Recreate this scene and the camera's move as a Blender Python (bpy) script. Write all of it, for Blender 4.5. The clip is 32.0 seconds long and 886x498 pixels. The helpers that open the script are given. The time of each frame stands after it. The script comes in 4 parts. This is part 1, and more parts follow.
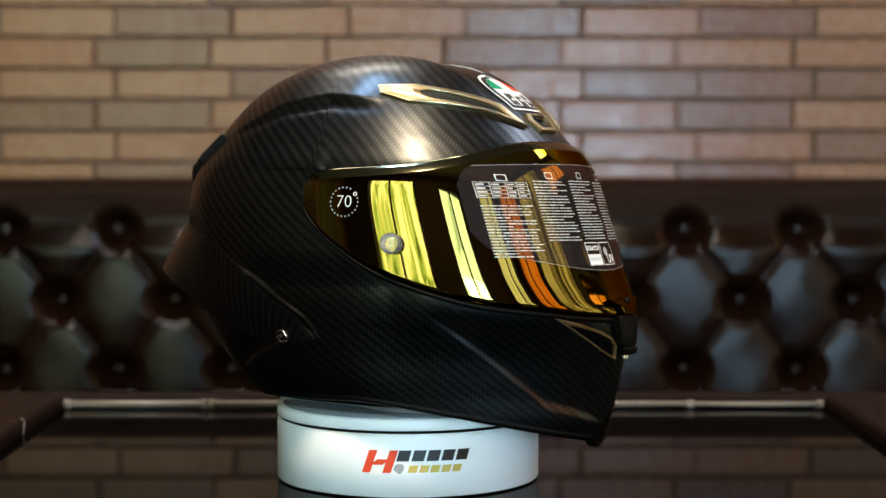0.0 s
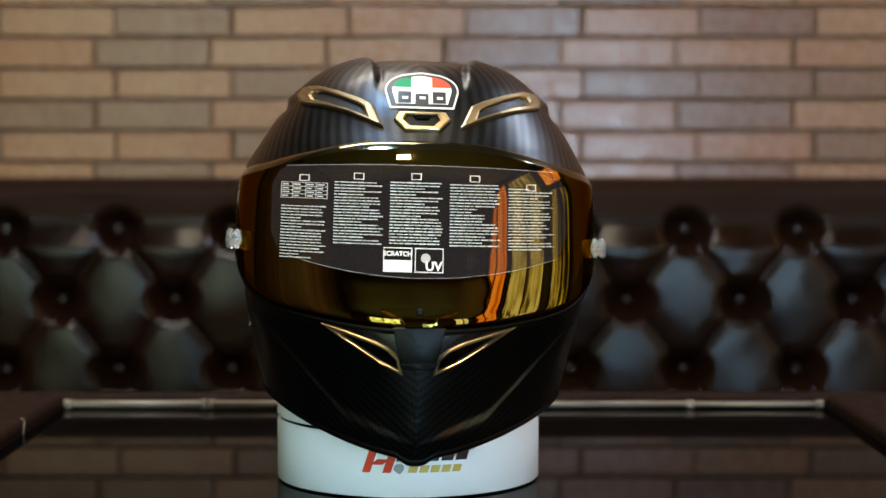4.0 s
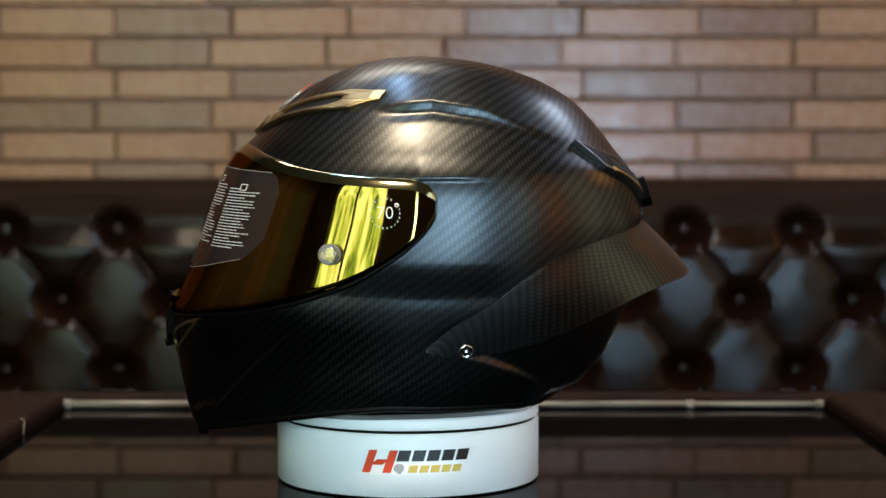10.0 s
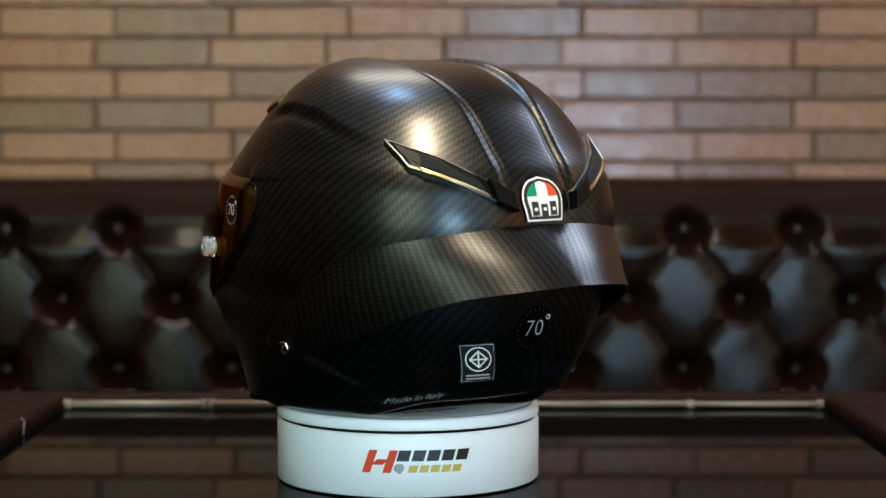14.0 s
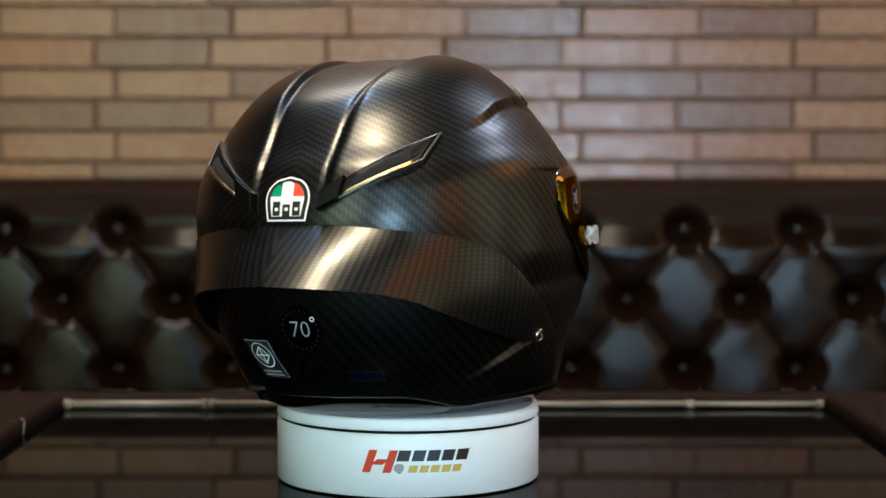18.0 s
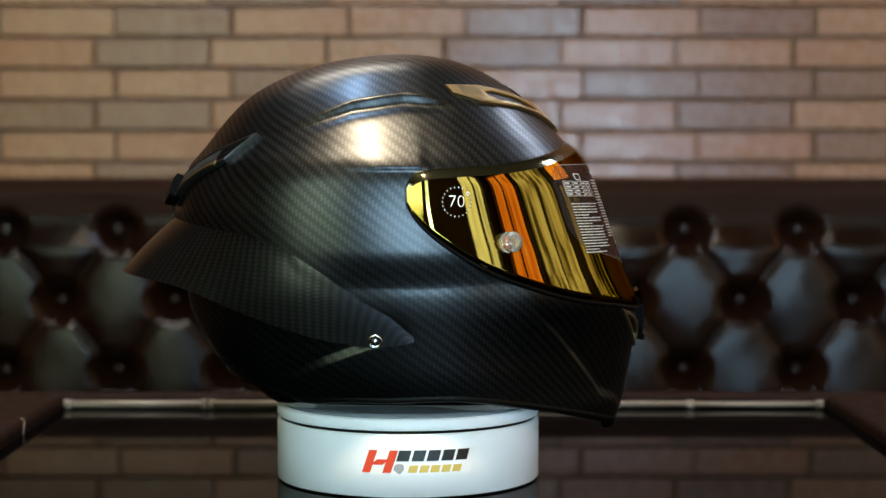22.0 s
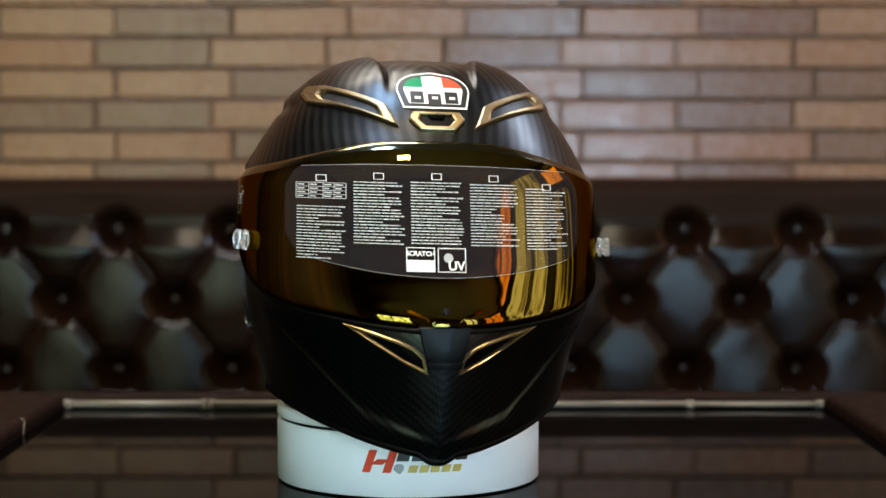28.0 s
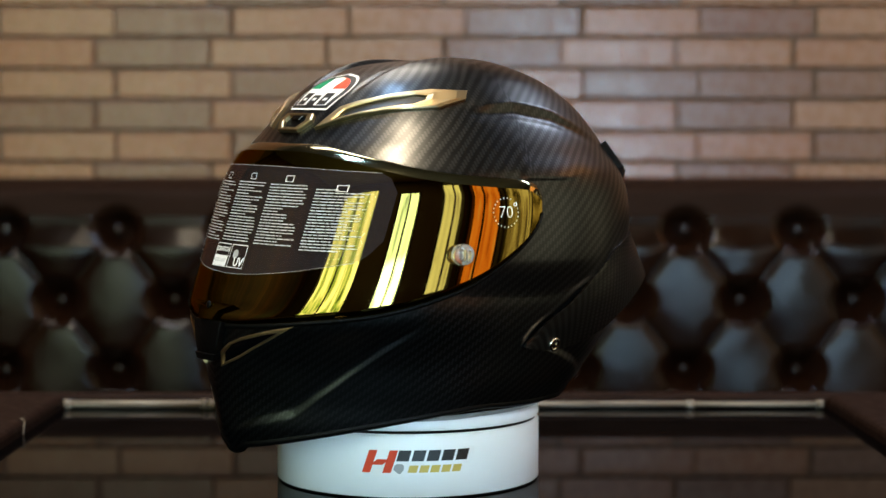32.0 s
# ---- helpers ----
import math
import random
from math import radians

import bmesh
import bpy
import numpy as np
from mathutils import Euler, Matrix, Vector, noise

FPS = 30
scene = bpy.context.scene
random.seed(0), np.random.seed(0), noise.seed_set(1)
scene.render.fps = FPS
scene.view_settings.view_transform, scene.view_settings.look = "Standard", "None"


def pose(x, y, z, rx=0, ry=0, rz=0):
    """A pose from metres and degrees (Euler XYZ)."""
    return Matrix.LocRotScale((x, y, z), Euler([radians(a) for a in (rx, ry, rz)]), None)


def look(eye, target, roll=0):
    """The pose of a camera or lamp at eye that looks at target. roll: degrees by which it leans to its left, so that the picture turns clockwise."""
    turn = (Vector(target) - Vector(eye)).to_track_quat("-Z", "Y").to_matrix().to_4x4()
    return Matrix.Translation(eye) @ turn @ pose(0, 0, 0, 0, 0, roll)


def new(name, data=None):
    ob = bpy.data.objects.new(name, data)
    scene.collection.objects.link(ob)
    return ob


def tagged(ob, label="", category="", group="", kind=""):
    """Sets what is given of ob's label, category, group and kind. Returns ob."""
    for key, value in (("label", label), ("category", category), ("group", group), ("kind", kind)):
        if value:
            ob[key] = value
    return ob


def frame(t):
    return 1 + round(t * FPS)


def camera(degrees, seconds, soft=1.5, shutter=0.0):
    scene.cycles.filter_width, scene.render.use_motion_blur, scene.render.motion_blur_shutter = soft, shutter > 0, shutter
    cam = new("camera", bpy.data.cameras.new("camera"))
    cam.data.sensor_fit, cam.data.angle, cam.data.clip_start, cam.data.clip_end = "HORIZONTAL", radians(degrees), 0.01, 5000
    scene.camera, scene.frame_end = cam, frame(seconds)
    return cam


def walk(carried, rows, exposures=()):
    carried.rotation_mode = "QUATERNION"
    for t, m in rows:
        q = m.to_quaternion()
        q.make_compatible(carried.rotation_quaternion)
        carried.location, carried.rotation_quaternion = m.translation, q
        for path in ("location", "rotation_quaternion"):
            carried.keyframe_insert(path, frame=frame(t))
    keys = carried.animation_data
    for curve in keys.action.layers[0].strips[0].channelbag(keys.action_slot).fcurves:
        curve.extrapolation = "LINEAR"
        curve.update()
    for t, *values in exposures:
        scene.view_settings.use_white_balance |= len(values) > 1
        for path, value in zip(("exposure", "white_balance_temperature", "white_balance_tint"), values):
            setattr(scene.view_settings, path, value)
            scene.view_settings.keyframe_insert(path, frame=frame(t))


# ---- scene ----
TABLE = 0.52                      # height of the table top above the floor
SPIN = -14.7676                   # degrees a second, the display turns clockwise seen from above
FACING = -28.6                    # where the helmet faces at the start

cam = camera(28.32, 32.0, soft=1.5)
EYE = pose(0.0268, -1.3408, TABLE + 0.2426, 90 - 2.932, 0, 0)
walk(cam, [(0.0, EYE), (32.0, EYE)])
cam.data.dof.use_dof = True
cam.data.dof.focus_distance = 1.25
cam.data.dof.aperture_fstop = 6.3

# ---- light ----
world = bpy.data.worlds.new("world")
world.use_nodes = True
scene.world = world
wn = world.node_tree.nodes
sky = wn.new("ShaderNodeTexSky")
sky.sky_type = "NISHITA"
sky.sun_disc = False
sky.sun_elevation = radians(40)
sky.sun_rotation = radians(120)
world.node_tree.links.new(sky.outputs[0], wn["Background"].inputs[0])
wn["Background"].inputs[1].default_value = 0.1
scene.view_settings.exposure = 0.90


def area_lamp(name, eye, target, sx, sy, watts, colour):
    lamp = bpy.data.lights.new(name, "AREA")
    lamp.shape = "RECTANGLE"
    lamp.size, lamp.size_y, lamp.energy, lamp.color = sx, sy, watts, colour
    ob = new(name, lamp)
    ob.matrix_world = look(eye, target)
    return ob


# ceiling lamps, one warm and three cool; the daylight comes in through the windows behind and beside the camera
ROOM = (-2.4, 2.6, -2.6, 1.59, 2.75)   # x0, x1, y0, y1, ceiling
# wall, centre, width, sill, head, what is outside
WINDOWS = (("front", -1.08, 1.36, 0.36, 2.30, "garden"), ("front", 0.53, 0.62, 0.30, 1.95, "sky"), ("front", 1.98, 0.86, 0.30, 2.62, "sheer"),
           ("right", -1.98, 1.08, 0.30, 2.70, "timber"), ("right", -0.66, 1.36, 0.30, 2.62, "curtain"), ("right", 0.86, 1.10, 0.30, 1.64, "drape"), ("right", 0.86, 1.10, 1.74, 2.46, "amber"))
WARM, COOL, BLUE = (1.0, 0.83, 0.58), (0.78, 0.90, 1.0), (0.26, 0.56, 1.0)
# the long COOL lamp is added out of view to brighten the bricks
LAMPS = ((-0.10, -0.92, 0.20, 0.20, 40, WARM), (-0.36, 0.26, 0.24, 0.24, 8, BLUE), (-0.40, 1.12, 0.90, 0.34, 5, COOL), (1.90, 1.22, 0.80, 0.50, 13, BLUE))
for lx, ly, sx, sy, watts, tint in LAMPS:
    lamp_light = area_lamp("ceiling_lamp_light", (lx, ly, 2.69), (lx, ly, 0), sx, sy, watts, tint)
    lamp_light.matrix_world = pose(lx, ly, 2.69)


# ---- materials ----
def material(name, colour, rough=0.5, metal=0.0, **more):
    m = bpy.data.materials.new(name)
    m.use_nodes = True
    b = m.node_tree.nodes["Principled BSDF"]
    b.inputs["Base Color"].default_value = (*colour, 1)
    b.inputs["Roughness"].default_value = rough
    b.inputs["Metallic"].default_value = metal
    for key, value in more.items():
        b.inputs[key.replace("_", " ")].default_value = value
    return m


class Nodes:
    """Short ways to add nodes to a material."""

    def __init__(self, m):
        self.t = m.node_tree
        self.bsdf = self.t.nodes["Principled BSDF"]

    def put(self, socket, value):
        if isinstance(value, bpy.types.NodeSocket):
            self.t.links.new(value, socket)
        else:
            socket.default_value = value

    def math(self, op, a, b=0.0, c=0.0):
        n = self.t.nodes.new("ShaderNodeMath")
        n.operation = op
        for s, value in zip(n.inputs, (a, b, c)):
            self.put(s, value)
        return n.outputs[0]

    def noise(self, scale, detail=4.0, vector=None, rough=0.55):
        n = self.t.nodes.new("ShaderNodeTexNoise")
        n.inputs["Scale"].default_value, n.inputs["Detail"].default_value = scale, detail
        n.inputs["Roughness"].default_value = rough
        if vector is not None:
            self.put(n.inputs["Vector"], vector)
        return n.outputs[0]

    def coords(self, which="Object", scale=None):
        out = self.t.nodes.new("ShaderNodeTexCoord").outputs[which]
        if scale:
            n = self.t.nodes.new("ShaderNodeMapping")
            n.inputs["Scale"].default_value = scale
            self.put(n.inputs["Vector"], out)
            out = n.outputs[0]
        return out

    def ramp(self, fac, *stops):
        n = self.t.nodes.new("ShaderNodeValToRGB")
        while len(n.color_ramp.elements) < len(stops):
            n.color_ramp.elements.new(0.5)
        for e, (p, c) in zip(n.color_ramp.elements, stops):
            e.position, e.color = p, (*c, 1) if len(c) == 3 else c
        self.put(n.inputs[0], fac)
        return n.outputs[0]

    def spread(self, fac, lo, hi, a, b):
        n = self.t.nodes.new("ShaderNodeMapRange")
        for s, value in zip(n.inputs, (fac, lo, hi, a, b)):
            self.put(s, value)
        return n.outputs[0]

    def mix(self, fac, a, b, how="MIX"):
        n = self.t.nodes.new("ShaderNodeMix")
        n.data_type, n.blend_type = "RGBA", how
        for s, value in zip((n.inputs[0], n.inputs[6], n.inputs[7]), (fac, a, b)):
            self.put(s, value if not isinstance(value, tuple) else (*value, 1))
        return n.outputs[2]

    def bump(self, height, strength=0.3, distance=0.001):
        n = self.t.nodes.new("ShaderNodeBump")
        n.inputs["Strength"].default_value, n.inputs["Distance"].default_value = strength, distance
        self.put(n.inputs["Height"], height)
        self.put(self.bsdf.inputs["Normal"], n.outputs[0])

    def random(self):
        return self.t.nodes.new("ShaderNodeObjectInfo").outputs["Random"]


def carbon(name, rough, tow, coat, glint):
    """Twill-woven carbon under clear satin lacquer, on the mesh's own metre-sized UV map."""
    m = material(name, (0.001, 0.001, 0.001), 0.40)
    n = Nodes(m)
    sep = n.t.nodes.new("ShaderNodeSeparateXYZ")
    n.put(sep.inputs[0], n.coords("UV"))
    u, v = n.math("DIVIDE", sep.outputs[0], tow), n.math("DIVIDE", sep.outputs[1], tow)
    fu, fv = n.math("FLOOR", u), n.math("FLOOR", v)
    over = n.math("LESS_THAN", n.math("FLOORED_MODULO", n.math("ADD", fu, fv), 4.0), 1.5)
    round_u = n.math("MAXIMUM", n.math("SINE", n.math("MULTIPLY", n.math("FRACT", u), math.pi)), 0.0)
    round_v = n.math("MAXIMUM", n.math("SINE", n.math("MULTIPLY", n.math("FRACT", v), math.pi)), 0.0)
    # fibre glint put into colour and specular: strong mid-tow running up, hardly any across
    big = n.noise(9.0, 3.0, n.coords())
    up = n.math("MULTIPLY", over, n.math("POWER", round_u, 0.7))
    across = n.math("MULTIPLY", n.math("SUBTRACT", 1.0, over), n.math("POWER", round_v, 0.9))
    lit = n.math("MULTIPLY", n.math("ADD", up, n.math("MULTIPLY", across, 0.04)), n.spread(big, 0.35, 0.65, 0.6, 1.0))
    n.put(n.bsdf.inputs["Base Color"], n.mix(lit, (0.0001, 0.0001, 0.0001), (0.0016, 0.0019, 0.0021)))
    n.put(n.bsdf.inputs["Specular IOR Level"], n.spread(lit, 0.0, 1.0, 0.0, glint))
    # smooth satin lacquer above the weave
    n.bsdf.inputs["Coat Weight"].default_value = coat
    n.bsdf.inputs["Coat IOR"].default_value = 1.5
    n.put(n.bsdf.inputs["Coat Roughness"], n.spread(n.noise(60.0, 4.0, n.coords()), 0.3, 0.7, rough, rough + 0.03))
    return m


M_SHELL = carbon("matte_carbon_weave", 0.285, 0.00235, 0.80, 0.24)
M_SPOILER = carbon("satin_carbon_weave", 0.28, 0.0018, 0.85, 0.26)
M_VISOR = material("gold_mirror_coating", (0.225, 0.155, 0.034), 0.025, 1.0, Specular_Tint=(0.38, 0.27, 0.08, 1))
nn = Nodes(M_VISOR)
nn.put(nn.bsdf.inputs["Roughness"], nn.spread(nn.noise(35.0, 5.0, nn.coords()), 0.35, 0.75, 0.015, 0.06))
M_VISOR_EDGE = material("olive_tinted_edge", (0.24, 0.22, 0.13), 0.10, 1.0)
M_GOLD = material("brushed_bronze_gold", (0.46, 0.34, 0.18), 0.36, 1.0)
nn = Nodes(M_GOLD)
nn.put(nn.bsdf.inputs["Roughness"], nn.spread(nn.noise(60.0, 3.0, nn.coords()), 0.3, 0.7, 0.30, 0.42))
M_BLACK = material("black_plastic", (0.0008, 0.0008, 0.0009), 0.42, Specular_IOR_Level=0.13)
M_GRAPHITE = material("satin_graphite", (0.006, 0.0062, 0.0068), 0.38)
M_GLOSS = material("gloss_black_plastic", (0.001, 0.001, 0.0012), 0.12)
M_RUBBER = material("black_rubber_trim", (0.001, 0.001, 0.001), 0.5, Specular_IOR_Level=0.10)
M_CLOTH = material("dark_lining_cloth", (0.002, 0.002, 0.0024), 0.95)
nn = Nodes(M_CLOTH)
nn.bump(nn.noise(900.0, 2.0, nn.coords()), 0.5, 0.001)
M_STEEL = material("polished_steel", (0.72, 0.70, 0.66), 0.18, 1.0)
M_RIM = material("dull_steel", (0.26, 0.255, 0.24), 0.34, 1.0)
M_CLEAR = material("clear_plastic", (0.95, 0.95, 0.95), 0.08, 0.0, Transmission_Weight=0.88, IOR=1.49)
M_WHITE_INK = material("white_print", (0.80, 0.80, 0.80), 0.5)
M_BLACK_INK = material("black_print", (0.01, 0.01, 0.01), 0.4)
M_GREEN_INK = material("green_print", (0.0, 0.22, 0.10), 0.5, Specular_IOR_Level=0.2)
M_RED_INK = material("red_print", (0.72, 0.07, 0.03), 0.5, Specular_IOR_Level=0.2)
M_PRINT = material("small_white_print", (0.50, 0.50, 0.51), 0.5)
M_GREY_INK = material("grey_print", (0.35, 0.35, 0.36), 0.5)
M_GOLD_INK = material("yellow_gold_print", (0.62, 0.46, 0.10), 0.4)
M_BLUE_FOIL = material("dark_blue_foil", (0.005, 0.006, 0.02), 0.25, 0.6)

M_FILM = material("clear_film", (0.060, 0.050, 0.058), 0.14, Specular_IOR_Level=0.3)
nn = Nodes(M_FILM)
nn.bsdf.inputs["Alpha"].default_value = 0.21

M_WHITE = material("white_lacquered_turntable", (0.82, 0.84, 0.85), 0.28)
nn = Nodes(M_WHITE)
nn.put(nn.bsdf.inputs["Base Color"], nn.mix(nn.spread(nn.noise(14.0, 6.0, nn.coords()), 0.4, 0.75, 0.0, 1.0), (0.93, 0.935, 0.94), (0.91, 0.918, 0.924)))
nn.put(nn.bsdf.inputs["Roughness"], nn.spread(nn.noise(120.0, 4.0, nn.coords()), 0.3, 0.7, 0.30, 0.34))
M_PLATE = material("grey_acrylic_plate", (0.20, 0.22, 0.24), 0.14)

M_GLASS_TOP = material("black_table_glass", (0.0006, 0.0006, 0.0008), 0.04, IOR=1.45, Specular_IOR_Level=0.022)
nn = Nodes(M_GLASS_TOP)
nn.put(nn.bsdf.inputs["Roughness"], nn.spread(nn.noise(22.0, 6.0, nn.coords()), 0.4, 0.8, 0.008, 0.035))


def wood_material(name, dark, light, rough):
    m = material(name, dark, rough)
    n = Nodes(m)
    g = n.noise(18.0, 6.0, n.coords("Object", (1.0, 14.0, 14.0)), 0.65)
    n.put(n.bsdf.inputs["Base Color"], n.ramp(g, (0.3, dark), (0.7, light)))
    n.put(n.bsdf.inputs["Roughness"], n.spread(n.noise(90.0, 4.0, n.coords()), 0.3, 0.7, rough - 0.08, rough + 0.1))
    n.bump(g, 0.15, 0.001)
    n.bsdf.inputs["Specular IOR Level"].default_value = 0.06
    return m


M_WOOD = wood_material("dark_brown_wood", (0.005, 0.002, 0.0013), (0.015, 0.006, 0.0036), 0.6)
M_TRIM = material("worn_ivory_trim", (0.15, 0.125, 0.10), 0.45, Specular_IOR_Level=0.35)
nn = Nodes(M_TRIM)
nn.put(nn.bsdf.inputs["Roughness"], nn.spread(nn.noise(60.0, 5.0, nn.coords()), 0.3, 0.7, 0.35, 0.6))
nn.put(nn.bsdf.inputs["Base Color"], nn.ramp(nn.noise(8.0, 6.0, nn.coords("Object", (1.0, 60.0, 60.0))), (0.38, (0.04, 0.03, 0.022)), (0.62, (0.26, 0.22, 0.18))))

M_LEATHER = material("dark_brown_leather", (0.02, 0.011, 0.008), 0.3, Specular_IOR_Level=0.22)
nn = Nodes(M_LEATHER)
lc = nn.coords()
nn.put(nn.bsdf.inputs["Base Color"], nn.ramp(nn.noise(7.0, 6.0, lc), (0.3, (0.0034, 0.0012, 0.0006)), (0.75, (0.0135, 0.0046, 0.0019))))
nn.put(nn.bsdf.inputs["Roughness"], nn.spread(nn.noise(18.0, 6.0, lc), 0.3, 0.72, 0.12, 0.24))
vor = nn.t.nodes.new("ShaderNodeTexVoronoi")
vor.inputs["Scale"].default_value = 420
nn.put(vor.inputs["Vector"], lc)
nn.bump(nn.math("ADD", nn.math("MULTIPLY", vor.outputs[0], 0.35), nn.noise(15.0, 6.0, lc)), 0.16, 0.005)

M_LEATHER_DULL = material("worn_dull_leather", (0.013, 0.0055, 0.003), 0.6, Specular_IOR_Level=0.06)
nn = Nodes(M_LEATHER_DULL)
nn.bump(nn.noise(60.0, 6.0, nn.coords()), 0.3, 0.002)


def brick_material(name, tones, stain):
    m = material(name, tones[0], 0.42, Specular_IOR_Level=0.42)
    n = Nodes(m)
    face = n.noise(26.0, 7.0, n.coords("Object", (1, 1, 2)), 0.65)
    tone = n.ramp(n.random(), *((k / (len(tones) - 1), c) for k, c in enumerate(tones)))
    n.put(n.bsdf.inputs["Base Color"], n.mix(n.spread(face, 0.35, 0.75, 0.0, 0.5), tone, stain))
    n.put(n.bsdf.inputs["Roughness"], n.spread(n.noise(60.0, 5.0, n.coords()), 0.3, 0.7, 0.20, 0.36))
    n.bump(n.math("ADD", face, n.math("MULTIPLY", n.noise(140.0, 4.0, n.coords()), 0.4)), 0.10, 0.002)
    return m


M_BRICK = brick_material("tan_glazed_brick", ((0.222, 0.090, 0.039), (0.236, 0.107, 0.050), (0.244, 0.122, 0.063), (0.228, 0.088, 0.037)), (0.150, 0.063, 0.029))
M_BRICK_DARK = brick_material("dark_glazed_brick", ((0.150, 0.062, 0.030), (0.158, 0.074, 0.040), (0.154, 0.066, 0.033)), (0.110, 0.047, 0.025))
M_MORTAR = material("grey_brown_mortar", (0.075, 0.058, 0.048), 0.9, Specular_IOR_Level=0.1)
nn = Nodes(M_MORTAR)
nn.put(nn.bsdf.inputs["Base Color"], nn.ramp(nn.noise(40.0, 6.0, nn.coords()), (0.3, (0.084, 0.058, 0.042)), (0.7, (0.120, 0.086, 0.064))))
nn.bump(nn.noise(200.0, 5.0, nn.coords()), 0.6, 0.003)


def plaster(name, a, b, rough=0.85):
    m = material(name, a, rough)
    n = Nodes(m)
    n.put(n.bsdf.inputs["Base Color"], n.ramp(n.noise(2.2, 6.0, n.coords()), (0.3, a), (0.7, b)))
    n.bump(n.noise(120.0, 5.0, n.coords()), 0.3, 0.002)
    return m


def panelling(name, *tones):
    """Upright boards of uneven tone."""
    m = material(name, tones[0], 0.5)
    n = Nodes(m)
    n.put(n.bsdf.inputs["Base Color"], n.ramp(n.noise(3.0, 5.0, n.coords("Object", (2.0, 2.0, 0.12)), 0.6), *((0.34 + 0.16 * k, c) for k, c in enumerate(tones))))
    n.bump(n.noise(40.0, 4.0, n.coords("Object", (2.0, 2.0, 0.12))), 0.3, 0.002)
    return m


M_WALL_WARM = panelling("ochre_panelling", (0.010, 0.006, 0.0025), (0.032, 0.019, 0.008), (0.11, 0.068, 0.028))
M_WALL_WOOD = panelling("red_brown_panelling", (0.006, 0.0025, 0.0015), (0.026, 0.010, 0.004), (0.085, 0.034, 0.011))
M_WALL = plaster("dark_painted_wall", (0.014, 0.010, 0.008), (0.024, 0.017, 0.013))
M_CEILING = plaster("dark_taupe_ceiling", (0.12, 0.104, 0.076), (0.155, 0.135, 0.10))
M_FLOOR = wood_material("dark_floor_boards", (0.014, 0.008, 0.005), (0.034, 0.019, 0.011), 0.5)


def daylight(name, strength, *stops, drawn=None):
    """A bright backdrop behind a window, in upright streaks like drawn sheer curtains. drawn: the height above which
    the glow itself is dimmed, in place of a pale blind.
    """
    m = material(name, (0, 0, 0), 1.0)
    n = Nodes(m)
    broad = n.noise(3.2, 4.0, n.coords("Object", (2.2, 2.2, 0.35)), 0.6)
    fine = n.noise(22.0, 3.0, n.coords("Object", (2.2, 2.2, 0.05)), 0.6)
    n.put(n.bsdf.inputs["Emission Color"], n.ramp(n.math("ADD", n.math("MULTIPLY", broad, 0.7), n.math("MULTIPLY", fine, 0.3)), *stops))
    n.bsdf.inputs["Emission Strength"].default_value = strength
    if drawn:
        sep = n.t.nodes.new("ShaderNodeSeparateXYZ")
        n.put(sep.inputs[0], n.coords())
        n.put(n.bsdf.inputs["Emission Strength"], n.spread(sep.outputs[2], drawn - 0.10, drawn + 0.14, strength, strength * 0.28))
    return m


OUTSIDE = {
    "garden": (daylight("daylit_garden", 4.6, (0.40, (0.05, 0.09, 0.03)), (0.455, (0.22, 0.40, 0.12)), (0.50, (0.45, 0.56, 0.36)), (0.54, (0.68, 0.84, 0.80)), (0.64, (0.90, 1.0, 0.98))), "bright daylit garden outside the window"),
    "sky": (daylight("open_sky", 22.0, (0.40, (0.15, 0.25, 0.34)), (0.47, (0.38, 0.62, 0.86)), (0.54, (0.50, 0.80, 1.0)), drawn=1.16), "pale open sky, its glow dimmed above as by a half-drawn blind"),
    "sheer": (daylight("white_sheer_curtain", 2.0, (0.36, (0.30, 0.34, 0.30)), (0.46, (0.58, 0.66, 0.60)), (0.58, (0.84, 1.0, 0.94))), "sunlit white sheer curtain in the window"),
    "timber": (daylight("sunlit_timber", 1.35, (0.36, (0.34, 0.07, 0.008)), (0.48, (0.90, 0.27, 0.035)), (0.58, (1.0, 0.36, 0.06)), (0.66, (1.0, 0.74, 0.34))), "sunlit amber timber wall outside the window"),
    "curtain": (daylight("sheer_gold_curtain", 1.0, (0.40, (0.05, 0.04, 0.015)), (0.46, (0.34, 0.30, 0.15)), (0.54, (0.90, 0.88, 0.60)), (0.66, (1.0, 1.0, 0.80))), "sunlit sheer gold curtain in the window"),
    "drape": (daylight("drawn_gold_drape", 0.9, (0.46, (0.010, 0.007, 0.003)), (0.50, (0.12, 0.10, 0.04)), (0.54, (0.55, 0.48, 0.28)), (0.62, (1.0, 0.92, 0.66))), "heavy gold drape lit from behind in the window"),
    "amber": (daylight("sunlit_amber_blind", 2.2, (0.36, (0.40, 0.12, 0.02)), (0.48, (0.90, 0.36, 0.08)), (0.60, (1.0, 0.50, 0.16))), "sunlit amber blind in the high window"),
}
M_LAMP = material("lamp_glow", (1, 1, 1), 0.5, Emission_Color=(1.0, 0.75, 0.45, 1), Emission_Strength=6.0)


# ---- mesh helpers ----
def mesh_of(name, verts, faces, smooth=True):
    me = bpy.data.meshes.new(name)
    me.from_pydata([tuple(map(float, q)) for q in verts], [], faces)
    me.update()
    if smooth:
        me.polygons.foreach_set("use_smooth", [True] * len(me.polygons))
    return me


